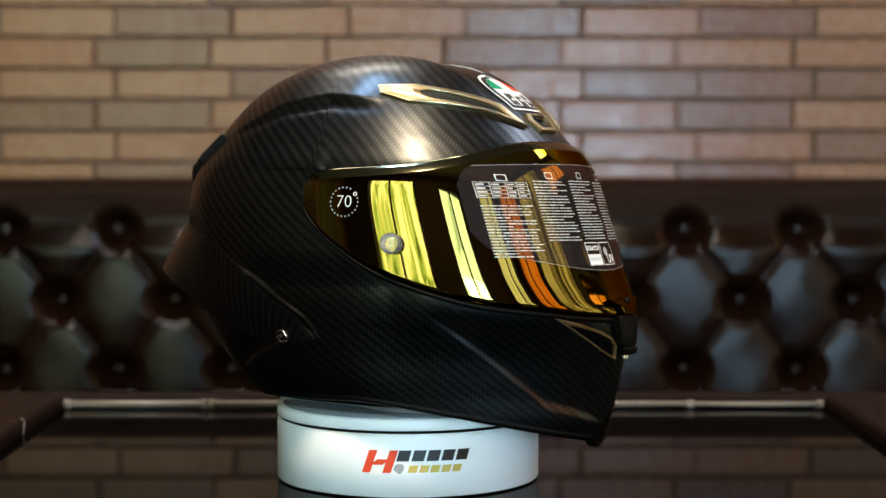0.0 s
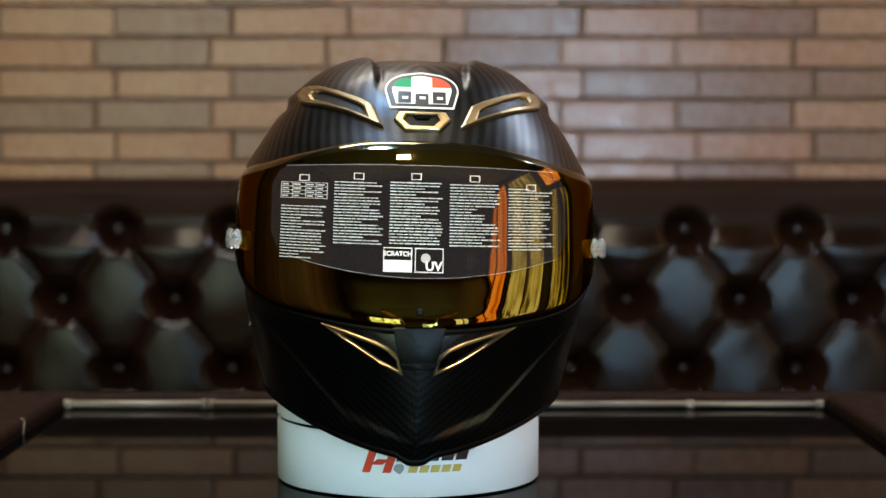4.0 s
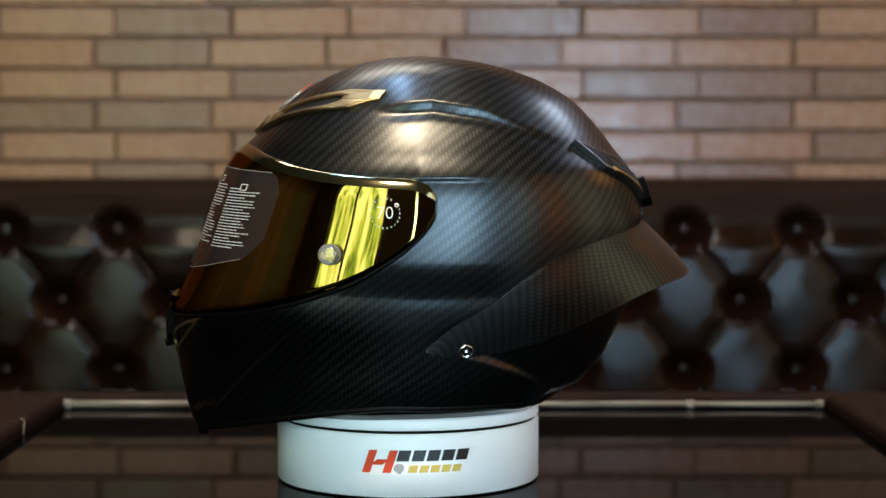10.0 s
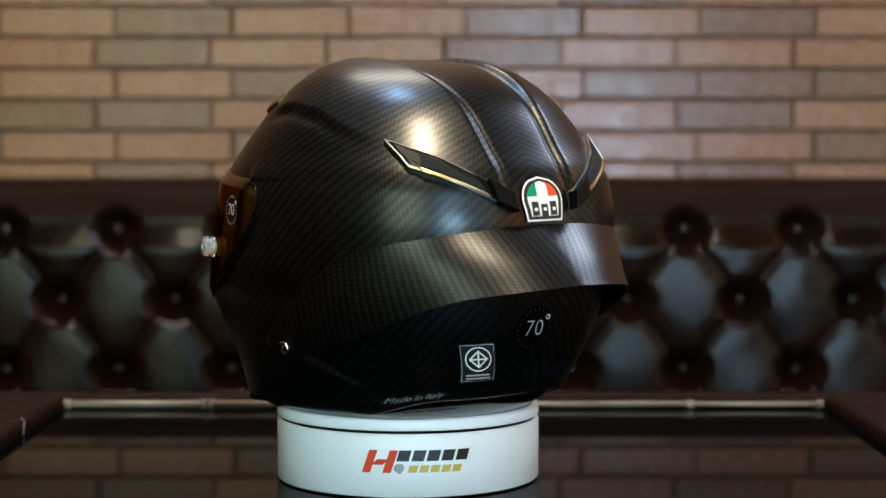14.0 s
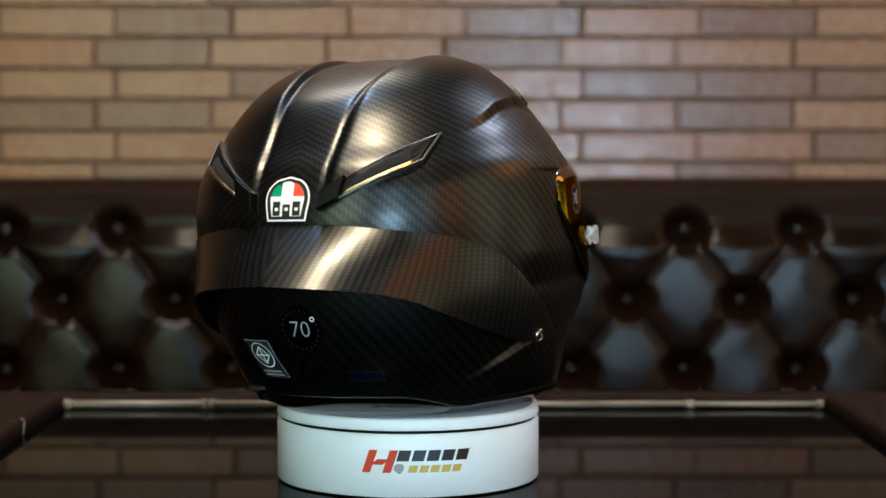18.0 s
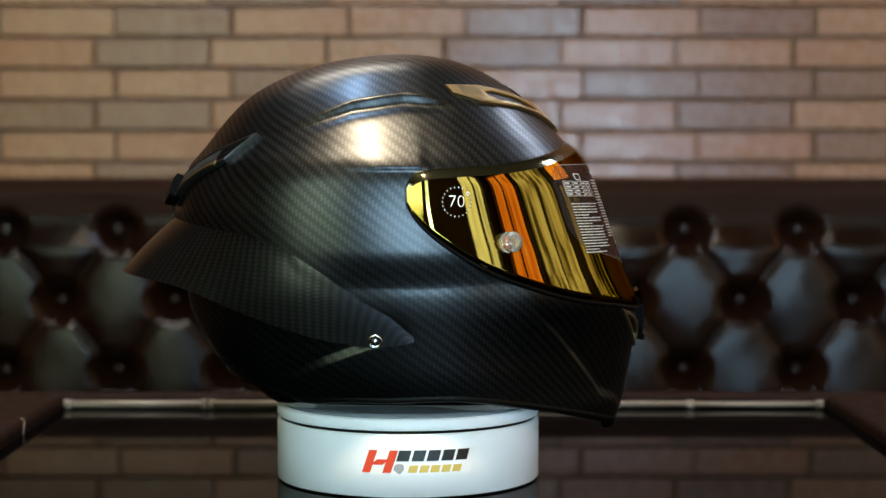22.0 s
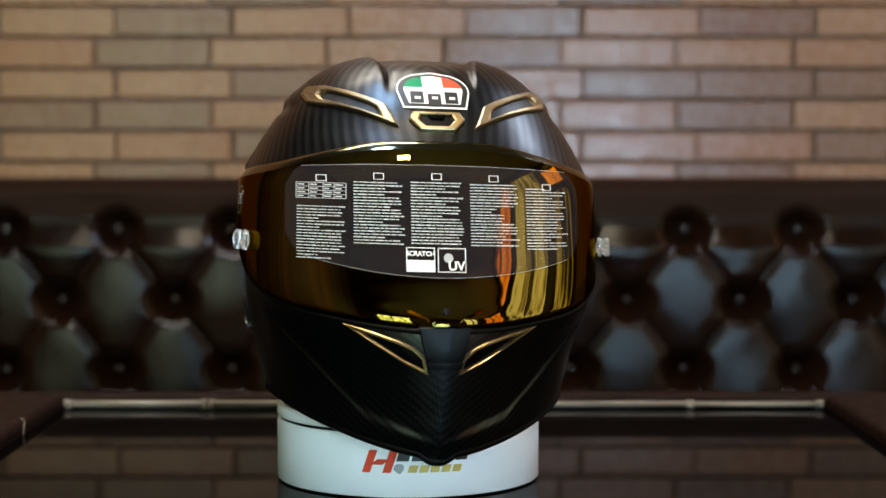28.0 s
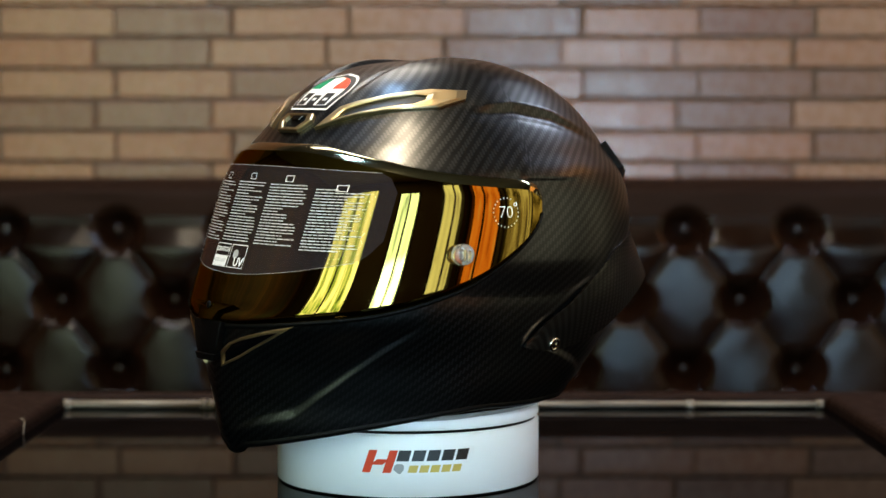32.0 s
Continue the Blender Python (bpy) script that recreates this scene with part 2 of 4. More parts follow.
def part(name, bm, mat, parent=None, label="", smooth=False):
    """Links a bmesh or a mesh as one object under a thing or part."""
    if isinstance(bm, bmesh.types.BMesh):
        me = bpy.data.meshes.new(name)
        bm.to_mesh(me)
        bm.free()
        if smooth:
            me.polygons.foreach_set("use_smooth", [True] * len(me.polygons))
    else:
        me = bm
    if mat:
        me.materials.clear()
        me.materials.append(mat)
    ob = new(name, me)
    if parent:
        ob.parent = parent
    return tagged(ob, label)


def box(x0, x1, y0, y1, z0, z1, bevel=0.0, seg=2):
    bm = bmesh.new()
    bmesh.ops.create_cube(bm, size=1, matrix=Matrix.Translation(((x0 + x1) / 2, (y0 + y1) / 2, (z0 + z1) / 2)) @ Matrix.Diagonal((x1 - x0, y1 - y0, z1 - z0, 1)))
    if bevel:
        bmesh.ops.bevel(bm, geom=bm.edges[:], offset=bevel, segments=seg, profile=0.5, affect="EDGES")
    return bm


def lathe(profile, seg=96, cap=True):
    """A turned solid from (radius, z) pairs, bottom to top."""
    verts, faces = [], []
    for r, z in profile:
        verts += [(r * math.cos(a), r * math.sin(a), z) for a in (2 * math.pi * k / seg for k in range(seg))]
    for i in range(len(profile) - 1):
        for k in range(seg):
            a, b = i * seg + k, i * seg + (k + 1) % seg
            faces.append((a, b, b + seg, a + seg))
    if cap:
        faces.append(tuple(range(seg))[::-1])
        faces.append(tuple(range((len(profile) - 1) * seg, len(profile) * seg)))
    return mesh_of("turned", verts, faces)


def thing(name, label, category, m=None, group="", kind=""):
    ob = new(name)
    ob.empty_display_size = 0.05
    if m is not None:
        ob.matrix_world = m
    return tagged(ob, label, category, group, kind)


# ---- the room ----
x0, x1, y0, y1, top = ROOM
floor = part("floor", box(x0 - 0.2, x1 + 0.2, y0 - 0.2, y1 + 0.2, -0.1, 0), M_FLOOR)
tagged(floor, "dark stained wooden floor", "floor", kind="structure")
ceiling = part("ceiling", box(x0 - 0.2, x1 + 0.2, y0 - 0.2, y1 + 0.2, top, top + 0.1), M_CEILING)
tagged(ceiling, "dark taupe plaster ceiling", "ceiling", kind="structure")
wall_brick = part("wall_north", box(x0 - 0.2, x1 + 0.2, y1, y1 + 0.2, 0, top), M_MORTAR)
tagged(wall_brick, "brown glazed brick wall with dark recessed joints", "wall", kind="structure")


def wall_with_windows(name, wall):
    """A plain wall with its window openings cut through, built of butted boxes."""
    cuts = sorted((c - w / 2, c + w / 2, z0, z1) for side, c, w, z0, z1, view in WINDOWS if side == wall)
    lo, hi = (x0 - 0.2, x1 + 0.2) if wall == "front" else (y0, y1)
    bm = bmesh.new()

    def piece(a, b, za, zb):
        if b - a < 0.001:
            return
        if wall == "front":
            q = (a, b, y0 - 0.2, y0)
        elif wall == "right":
            q = (x1, x1 + 0.2, a, b)
        else:
            q = (x0 - 0.2, x0, a, b)
        bmesh.ops.create_cube(bm, size=1, matrix=Matrix.Translation(((q[0] + q[1]) / 2, (q[2] + q[3]) / 2, (za + zb) / 2)) @ Matrix.Diagonal((q[1] - q[0], q[3] - q[2], zb - za, 1)))
    at = lo
    for a, b in sorted({(a, b) for a, b, za, zb in cuts}):
        piece(at, a, 0, top)
        up = 0
        for za, zb in sorted((c, d) for p, q, c, d in cuts if (p, q) == (a, b)):
            piece(a, b, up, za)
            up = zb
        piece(a, b, up, top)
        at = b
    piece(at, hi, 0, top)
    mat, words = {"right": (M_WALL_WARM, "ochre-brown panelled wall"), "left": (M_WALL_WOOD, "red-brown panelled wall"), "front": (M_WALL, "dark brown painted plaster wall")}[wall]
    return tagged(part(name, bm, mat), words, "wall", kind="structure")


wall_with_windows("wall_south", "front")
wall_with_windows("wall_east", "right")
wall_with_windows("wall_west", "left")
for n, (wall, c, wide, z0, z1, view) in enumerate(WINDOWS):
    # frame with one mullion and one transom in the opening
    win = thing("window_%d" % (n + 1), "tall daylit window in a dark wooden frame", "window", kind="structure")
    depth = 0.05
    for a, b, za, zb in ((c - wide / 2, c - wide / 2 + 0.04, z0, z1), (c + wide / 2 - 0.04, c + wide / 2, z0, z1), (c - wide / 2 + 0.04, c + wide / 2 - 0.04, z0, z0 + 0.05), (c - wide / 2 + 0.04, c + wide / 2 - 0.04, z1 - 0.05, z1), (c - 0.018, c + 0.018, z0 + 0.05, z1 - 0.05)):
        if wall == "front":
            bm = box(a, b, y0 - depth + 0.03, y0 + 0.03, za, zb)
        elif wall == "right":
            bm = box(x1 - 0.03, x1 + depth - 0.03, a, b, za, zb)
        else:
            bm = box(x0 - depth + 0.03, x0 + 0.03, a, b, za, zb)
        part("window_frame", bm, M_WOOD, win)
    # bright daylight just outside the opening, facing in
    a, b, za, zb = c - wide / 2 - 0.02, c + wide / 2 + 0.02, z0 - 0.02, z1 + 0.02
    if wall == "front":
        quad = [(a, y0 - 0.205, za), (b, y0 - 0.205, za), (b, y0 - 0.205, zb), (a, y0 - 0.205, zb)][::-1]
    elif wall == "right":
        quad = [(x1 + 0.205, a, za), (x1 + 0.205, b, za), (x1 + 0.205, b, zb), (x1 + 0.205, a, zb)][::-1]
    else:
        quad = [(x0 - 0.205, a, za), (x0 - 0.205, b, za), (x0 - 0.205, b, zb), (x0 - 0.205, a, zb)]
    bm = mesh_of("backdrop", quad, [(0, 1, 2, 3)], False)
    mat, words = OUTSIDE[view]
    tagged(part("backdrop", bm, mat), words, "backdrop", kind="structure")
for lx, ly, sx, sy, watts, tint in LAMPS:
    hx, hy = sx / 2, sy / 2
    lamp = thing("ceiling_lamp", "long ceiling lamp in a black housing, added to brighten the brick wall" if sx > 0.85 else "wide bluish ceiling lamp in a black housing" if sx > 0.5 else "square bluish ceiling lamp in a black housing" if sx > 0.22 else "square warm ceiling lamp in a black housing" if sx > 0.18 else "small square ceiling lamp in a black housing", "lamp", pose(lx, ly, top), group="ceiling lamps")
    part("housing", box(-hx - 0.02, hx + 0.02, -hy - 0.02, hy + 0.02, -0.035, 0.0, 0.006), M_BLACK, lamp)
    part("diffuser", box(-hx, hx, -hy, hy, -0.045, -0.036), M_LAMP, lamp)


# ---- sofa ----
SOFA_Y = 1.43                     # plane of the backrest's front
BUTTON_X, BUTTON_Z, STEP_X, STEP_Z = 0.4085, TABLE + 0.1305, 0.1793, 0.1105


def step01(x, a, b):
    t = min(1.0, max(0.0, (x - a) / (b - a)))
    return t * t * (3 - 2 * t)


def tuft(x, z):
    """Depth of the padded back at (x, z): puffed diamonds between pulled-in buttons."""
    u, v = (x - BUTTON_X) / STEP_X, (z - BUTTON_Z) / (2 * STEP_Z)
    a, b = abs((u + v + 0.5) % 1.0 - 0.5), abs((u - v + 0.5) % 1.0 - 0.5)
    # thin folds along the diagonals, round hollows at the buttons
    below = step01(BUTTON_Z + 0.01 - z, 0.0, 0.05)
    near = 0.0
    row = round((z - BUTTON_Z) / STEP_Z)
    for r in (row - 1, row, row + 1):
        if r > 0:
            continue
        k = (x - BUTTON_X) / STEP_X - (0.5 if r % 2 else 0.0)
        dx, dz = (k - round(k)) * STEP_X, z - (BUTTON_Z + r * STEP_Z)
        near = max(near, 1 - step01(math.hypot(dx * 0.94, dz), 0.0, 0.045))
    fold = 0.10 * math.exp(-((min(a, b) / 0.022) ** 2)) * below
    puff = 0.19 * (math.sin(math.pi * min(a, 0.5)) * math.sin(math.pi * min(b, 0.5))) ** 0.40 * below
    lean = max(0.0, z - BUTTON_Z + 0.03)
    return 0.060 * (0.82 + puff - fold * (1 - near) - 0.72 * near) - 0.30 * lean * lean / (lean + 0.03)


sofa = thing("tufted_sofa", "dark brown leather tufted sofa against the brick wall", "sofa")
SX0, SX1, SZ0, SZ1 = -1.32, 1.42, 0.34, TABLE + 0.212
NX, NZ = 620, 100
EDGE_Y = tuft(SX0 + 0.04, SZ1 - 0.03)
verts, faces = [], []
for j in range(NZ + 12):
    for i in range(NX + 1):
        x = SX0 + (SX1 - SX0) * i / NX
        if j <= NZ:
            z = SZ0 + (SZ1 - 0.03 - SZ0) * j / NZ
            wob = 0.004 * noise.noise(Vector((x * 9, z * 9, 0.3)))
            verts.append((x, SOFA_Y + 0.03 - tuft(x, z) - wob, z))
        else:
            a = (j - NZ) / 11 * math.pi / 2
            verts.append((x, SOFA_Y + 0.03 - EDGE_Y * math.cos(a) + 0.06 * (1 - math.cos(a)), SZ1 - 0.03 + 0.03 * math.sin(a)))
for j in range(NZ + 11):
    for i in range(NX):
        k = j * (NX + 1) + i
        faces.append((k, k + 1, k + NX + 2, k + NX + 1))
cut = int(NZ * (BUTTON_Z + 0.024 - SZ0) / (SZ1 - 0.03 - SZ0))
part("backrest", mesh_of("backrest", verts, faces[:cut * NX]), M_LEATHER, sofa, "deep-buttoned padded backrest")
part("top_roll", mesh_of("top_roll", verts, faces[cut * NX:]), M_LEATHER_DULL, sofa, "dull leather top edge")
part("back_frame", box(SX0, SX1, SOFA_Y + 0.0815, y1 - 0.012, 0.12, SZ1 - 0.004, 0.012), M_LEATHER_DULL, sofa)
part("seat_cushion", box(SX0, SX1, SOFA_Y - 0.52, SOFA_Y + 0.025, 0.24, 0.37, 0.035, 5), M_LEATHER, sofa, smooth=True)
part("base", box(SX0, SX1, SOFA_Y - 0.50, SOFA_Y + 0.08, 0.09, 0.238, 0.01), M_LEATHER, sofa)
for fx in (SX0 + 0.08, SX1 - 0.08):
    for fy in (SOFA_Y - 0.45, SOFA_Y + 0.04):
        foot = part("foot", lathe(((0.02, 0), (0.032, 0.03), (0.03, 0.09)), 20), M_WOOD, sofa)
        foot.location = (fx, fy, 0)
button_mesh = None
for row in range(-2, 1):
    for k in range(-10, 7):
        bx = BUTTON_X + k * STEP_X + (STEP_X / 2 if row % 2 else 0)
        bz = BUTTON_Z + row * STEP_Z
        if not SX0 + 0.05 < bx < SX1 - 0.05:
            continue
        if button_mesh is None:
            bm = bmesh.new()
            bmesh.ops.create_uvsphere(bm, u_segments=16, v_segments=8, radius=0.0105, matrix=Matrix.Diagonal((1, 0.55, 1, 1)))
            ob = part("button", bm, M_LEATHER, sofa, smooth=True)
            button_mesh = ob.data
        else:
            ob = part("button", button_mesh, None, sofa)
        ob.location = (bx, SOFA_Y + 0.0075, bz)

# ---- coffee table ----
TX0, TX1, TY0, TY1 = -0.341, 0.400, -0.55, 0.362     # inner edges of the frame
FRAME, RISE = 0.075, 0.013
table = thing("coffee_table", "low table with black glass top in a dark wooden frame", "table")
part("glass_top", box(TX0 - 0.01, TX1 + 0.01, TY0 - 0.01, TY1 + 0.01, TABLE - 0.008, TABLE), M_GLASS_TOP, table, "glossy black glass top")
part("frame_rail", box(TX0 - FRAME, TX1 + FRAME, TY1 + 0.002, TY1 + 0.028, TABLE - 0.05, TABLE + RISE, 0.007, 3), M_WOOD, table)
part("frame_rail", box(TX0 - FRAME, TX1 + FRAME, TY0 - FRAME, TY0 - 0.002, TABLE - 0.05, TABLE + RISE, 0.007, 3), M_WOOD, table)
part("frame_rail", box(TX0 - FRAME, TX0 - 0.002, TY0, TY1, TABLE - 0.05, TABLE + RISE, 0.007, 3), M_WOOD, table)
part("frame_rail", box(TX1 + 0.002, TX1 + FRAME, TY0, TY1, TABLE - 0.05, TABLE + RISE, 0.007, 3), M_WOOD, table)


def bar(p, q, r, seg=14):
    """A round rod from p to q."""
    p, q = Vector(p), Vector(q)
    bm = bmesh.new()
    d = q - p
    m = Matrix.Translation((p + q) / 2) @ d.to_track_quat("Z", "Y").to_matrix().to_4x4()
    bmesh.ops.create_cone(bm, cap_ends=True, segments=seg, radius1=r, radius2=r, depth=d.length, matrix=m)
    return bm


yr, zr = TY1 - 0.003, TABLE + 0.0042
for a, b, r in ((TX0 + 0.004, -0.208, 0.0038), (-0.196, 0.02, 0.0038), (0.02, 0.263, 0.0031), (0.2715, TX1 - 0.006, 0.0028)):
    part("edge_strip", bar((a, yr, zr), (b, yr, zr), r), M_TRIM, table, "worn silvery edge strip", smooth=True)
for a, b, r in ((TX0 - 0.001, TX0 + 0.006, 0.0050), (-0.2085, -0.2045, 0.0052), (-0.2035, -0.1955, 0.0048), (0.263, 0.2715, 0.0042), (TX1 - 0.010, TX1 - 0.003, 0.0040)):
    part("collar", bar((a, yr, zr), (b, yr, zr), r), M_TRIM, table, smooth=True)
for lx in (TX0 - 0.04, TX1 + 0.04):
    for ly in (TY0 - 0.04, TY1 - 0.006):
        part("leg", box(lx - 0.03, lx + 0.03, ly - 0.03, ly + 0.03, 0, TABLE - 0.051, 0.005), M_WOOD, table)
for p, q in (((TX0 - 0.007, 0.206, TABLE + RISE + 0.0003), (TX0 - 0.002, 0.201, TABLE + RISE - 0.0012)), ((TX0 - 0.002, 0.201, TABLE + RISE - 0.0012), (TX0 - 0.0014, 0.194, TABLE + 0.0005))):
    part("binding", bar(p, q, 0.0006, 8), M_TRIM, table, "thin pale binding thread")

# ---- turntable ----
DR = 0.10
turntable = thing("display_turntable", "round white motorised display turntable on the table", "turntable", pose(0, 0, TABLE))
part("base", lathe(((0.0985, 0.0008), (DR, 0.0022), (DR, 0.0452), (0.0993, 0.0464), (0.0965, 0.0468)), 160), M_WHITE, turntable)
part("foot_ring", lathe(((0.0990, 0.0), (0.0990, 0.0030), (0.09, 0.0031)), 128), M_RUBBER, turntable)
part("gap_ring", lathe(((0.0975, 0.0468), (0.0975, 0.0490), (0.09, 0.0491)), 128), M_RUBBER, turntable)
platter = part("platter", lathe(((0.0965, 0.0488), (0.0993, 0.0491), (DR, 0.0502), (DR, 0.0560), (0.0990, 0.0572), (0.0, 0.0572)), 160, False), M_WHITE, turntable, "turning white platter")
part("top_plate", lathe(((0.0955, 0.0572), (0.0955, 0.0586), (0.0, 0.0586)), 128, False), M_PLATE, platter, "smooth grey top plate")


def on_base(u, z, off=0.0004):
    """A point on the turntable's side, u metres round from its front."""
    a, z = -math.pi / 2 + u / DR, z + 0.0065
    return Vector(((DR + off) * math.cos(a), (DR + off) * math.sin(a), z))


def sheet(name, rows, mapper, mat, parent, label="", n=8):
    """A thin printed patch: rows of (v, left, right), mapped onto a surface."""
    verts, faces = [], []
    for v, a, b in rows:
        verts += [mapper(a + (b - a) * k / n, v) for k in range(n + 1)]
    for j in range(len(rows) - 1):
        for k in range(n):
            q = j * (n + 1) + k
            faces.append((q, q + 1, q + n + 2, q + n + 1))
    return part(name, mesh_of(name, verts, faces), mat, parent, label)


def slant(a, b, z0, z1, lean=0.0):
    """Rows of a leaning bar."""
    return [(z0 + (z1 - z0) * k / 2, a + lean * k / 2, b + lean * k / 2) for k in range(3)]


# maker's mark: a red block, dark bars and yellow-gold bars on a pale sticker
sheet("sticker", slant(-0.0325, 0.0485, 0.0115, 0.0305, 0.003), lambda u, z: on_base(u, z, 0.0003), M_WHITE, turntable, "pale printed sticker", 16)
for a, b, z0, z1, mat in ((-0.0315, -0.0255, 0.0128, 0.0290, M_RED_INK), (-0.0165, -0.0105, 0.0128, 0.0290, M_RED_INK), (-0.0255, -0.0165, 0.0185, 0.0225, M_RED_INK)):
    sheet("mark", slant(a, b, z0, z1, 0.0055), lambda u, z: on_base(u, z, 0.0006), mat, turntable, "red block of the mark")
for k in range(5):
    a = -0.0065 + k * 0.0107
    sheet("mark", slant(a, a + 0.0088, 0.0212, 0.0290, 0.0022), lambda u, z: on_base(u, z, 0.0006), M_BLACK_INK, turntable, "dark bar of the mark")
    a = 0.0015 + k * 0.0080
    sheet("mark", slant(a, a + 0.0064, 0.0130, 0.0182, 0.0016), lambda u, z: on_base(u, z, 0.0006), M_GOLD_INK, turntable, "yellow-gold bar of the mark")
sheet("mark", [(0.0122, -0.0050, -0.0035), (0.0150, -0.0085, -0.0012), (0.0180, -0.0078, -0.0010), (0.0192, -0.0060, -0.0025)], lambda u, z: on_base(u, z, 0.0006), M_GREY_INK, turntable, "dark grey emblem of the mark")


# ---- helmet ----
# x forward, y to the wearer's left, z up from the table; the turning axis is x = y = 0
RING_Z = np.array((0.020, 0.035, 0.047, 0.058, 0.070, 0.085, 0.100, 0.115, 0.130, 0.145, 0.160, 0.180, 0.200, 0.220, 0.235, 0.250, 0.262, 0.274, 0.285, 0.294, 0.302, 0.308, 0.313, 0.3165, 0.3185, 0.3192))
RING_F = np.array((0.150, 0.158, 0.164, 0.168, 0.170, 0.173, 0.1755, 0.1775, 0.176, 0.1685, 0.1615, 0.154, 0.1470, 0.140, 0.1345, 0.1245, 0.1135, 0.1025, 0.0910, 0.079, 0.065, 0.053, 0.040, 0.024, 0.007, -0.007))
RING_B = np.array((-0.088, -0.092, -0.099, -0.109, -0.121, -0.137, -0.149, -0.157, -0.163, -0.167, -0.170, -0.174, -0.176, -0.172, -0.165, -0.153, -0.144, -0.1345, -0.1235, -0.1105, -0.0945, -0.0785, -0.060, -0.040, -0.025, -0.013))
RING_W = np.array((0.090, 0.096, 0.101, 0.106, 0.111, 0.1165, 0.1205, 0.1245, 0.1285, 0.1315, 0.1330, 0.1335, 0.1330, 0.1315, 0.1278, 0.1200, 0.1128, 0.1045, 0.0958, 0.0875, 0.0788, 0.0695, 0.0575, 0.0430, 0.0240, 0.0050))
RING_N = np.array((1.55, 1.55, 1.55, 1.55, 1.55, 1.58, 1.64, 1.76, 1.98, 2.16, 2.22, 2.25, 2.25, 2.25, 2.2, 2.15, 2.15, 2.15, 2.15, 2.15, 2.15, 2.15, 2.15, 2.1, 2.0, 2.0))
RING_S = np.r_[0.0, np.cumsum(np.hypot(np.diff(RING_Z), 0.6 * np.diff(RING_F - RING_B) / 2))]


def smooth_curve(xs, ys):
    """A cubic curve through the values, with slopes that never overshoot."""
    xs, ys = np.asarray(xs, float), np.asarray(ys, float)
    h, d = np.diff(xs), np.diff(ys) / np.diff(xs)
    m = np.zeros(len(xs))
    for k in range(1, len(xs) - 1):
        if d[k - 1] * d[k] > 0:
            w1, w2 = 2 * h[k] + h[k - 1], h[k] + 2 * h[k - 1]
            m[k] = (w1 + w2) / (w1 / d[k - 1] + w2 / d[k])
    m[0], m[-1] = d[0], d[-1]

    def at(x):
        x = np.clip(x, xs[0], xs[-1])
        k = np.clip(np.searchsorted(xs, x) - 1, 0, len(xs) - 2)
        t = (x - xs[k]) / h[k]
        return (ys[k] * (1 + 2 * t) * (1 - t) ** 2 + m[k] * h[k] * t * (1 - t) ** 2 + ys[k + 1] * t * t * (3 - 2 * t) + m[k + 1] * h[k] * t * t * (t - 1))
    return at


Z_OF, F_OF, B_OF, W_OF, N_OF = (smooth_curve(RING_S, q) for q in (RING_Z, RING_F, RING_B, RING_W, RING_N))
_s = np.linspace(0, RING_S[-1], 4000)
_z = np.maximum.accumulate(Z_OF(_s))


def s_of(z):
    return np.interp(z, _z, _s)


BACK_N = 2.28                     # fullness of the back half


def ring(s):
    f, b, w, n = F_OF(s), B_OF(s), W_OF(s), N_OF(s)
    mid = (f + b) / 2 * 0.9
    return f, b, w, n, mid


def shell_point(th, s):
    """A point of the plain shell at azimuth th (0 front, pi back) and height parameter s; arrays are fine."""
    f, b, w, n, mid = ring(s)
    c, sn = np.cos(th), np.sin(th)
    nb = np.where(c >= 0, n, BACK_N)
    a = np.where(c >= 0, f - mid, mid - b)
    return np.stack((mid + a * np.sign(c) * np.abs(c) ** (2 / nb), w * np.sign(sn) * np.abs(sn) ** (2 / nb), Z_OF(s) + 0 * th), -1)


def shell_normal(th, s):
    e = 2e-3
    du = shell_point(th + e, s) - shell_point(th - e, s)
    dv = shell_point(th, np.minimum(s + e * 0.2, RING_S[-1])) - shell_point(th, s - e * 0.2)
    q = np.cross(du, dv)
    return q / np.maximum(np.linalg.norm(q, axis=-1, keepdims=True), 1e-12)


def step(x, a, b):
    t = np.clip((x - a) / (b - a), 0, 1)
    return t * t * (3 - 2 * t)


# visor edges, seen from the side: height over x
VIS_X = np.array((-0.0135, -0.0125, -0.0095, -0.004, 0.005, 0.020, 0.045, 0.073, 0.090, 0.105, 0.118, 0.150, 0.175))
VIS_TOP = smooth_curve(VIS_X, (0.2150, 0.2215, 0.2270, 0.2305, 0.2325, 0.2335, 0.2352, 0.2388, 0.2432, 0.2488, 0.2548, 0.2560, 0.2570))
VIS_LOW = smooth_curve(VIS_X, (0.2150, 0.2090, 0.2020, 0.1950, 0.1865, 0.1755, 0.1612, 0.1505, 0.1452, 0.1412, 0.1385, 0.1335, 0.1285))


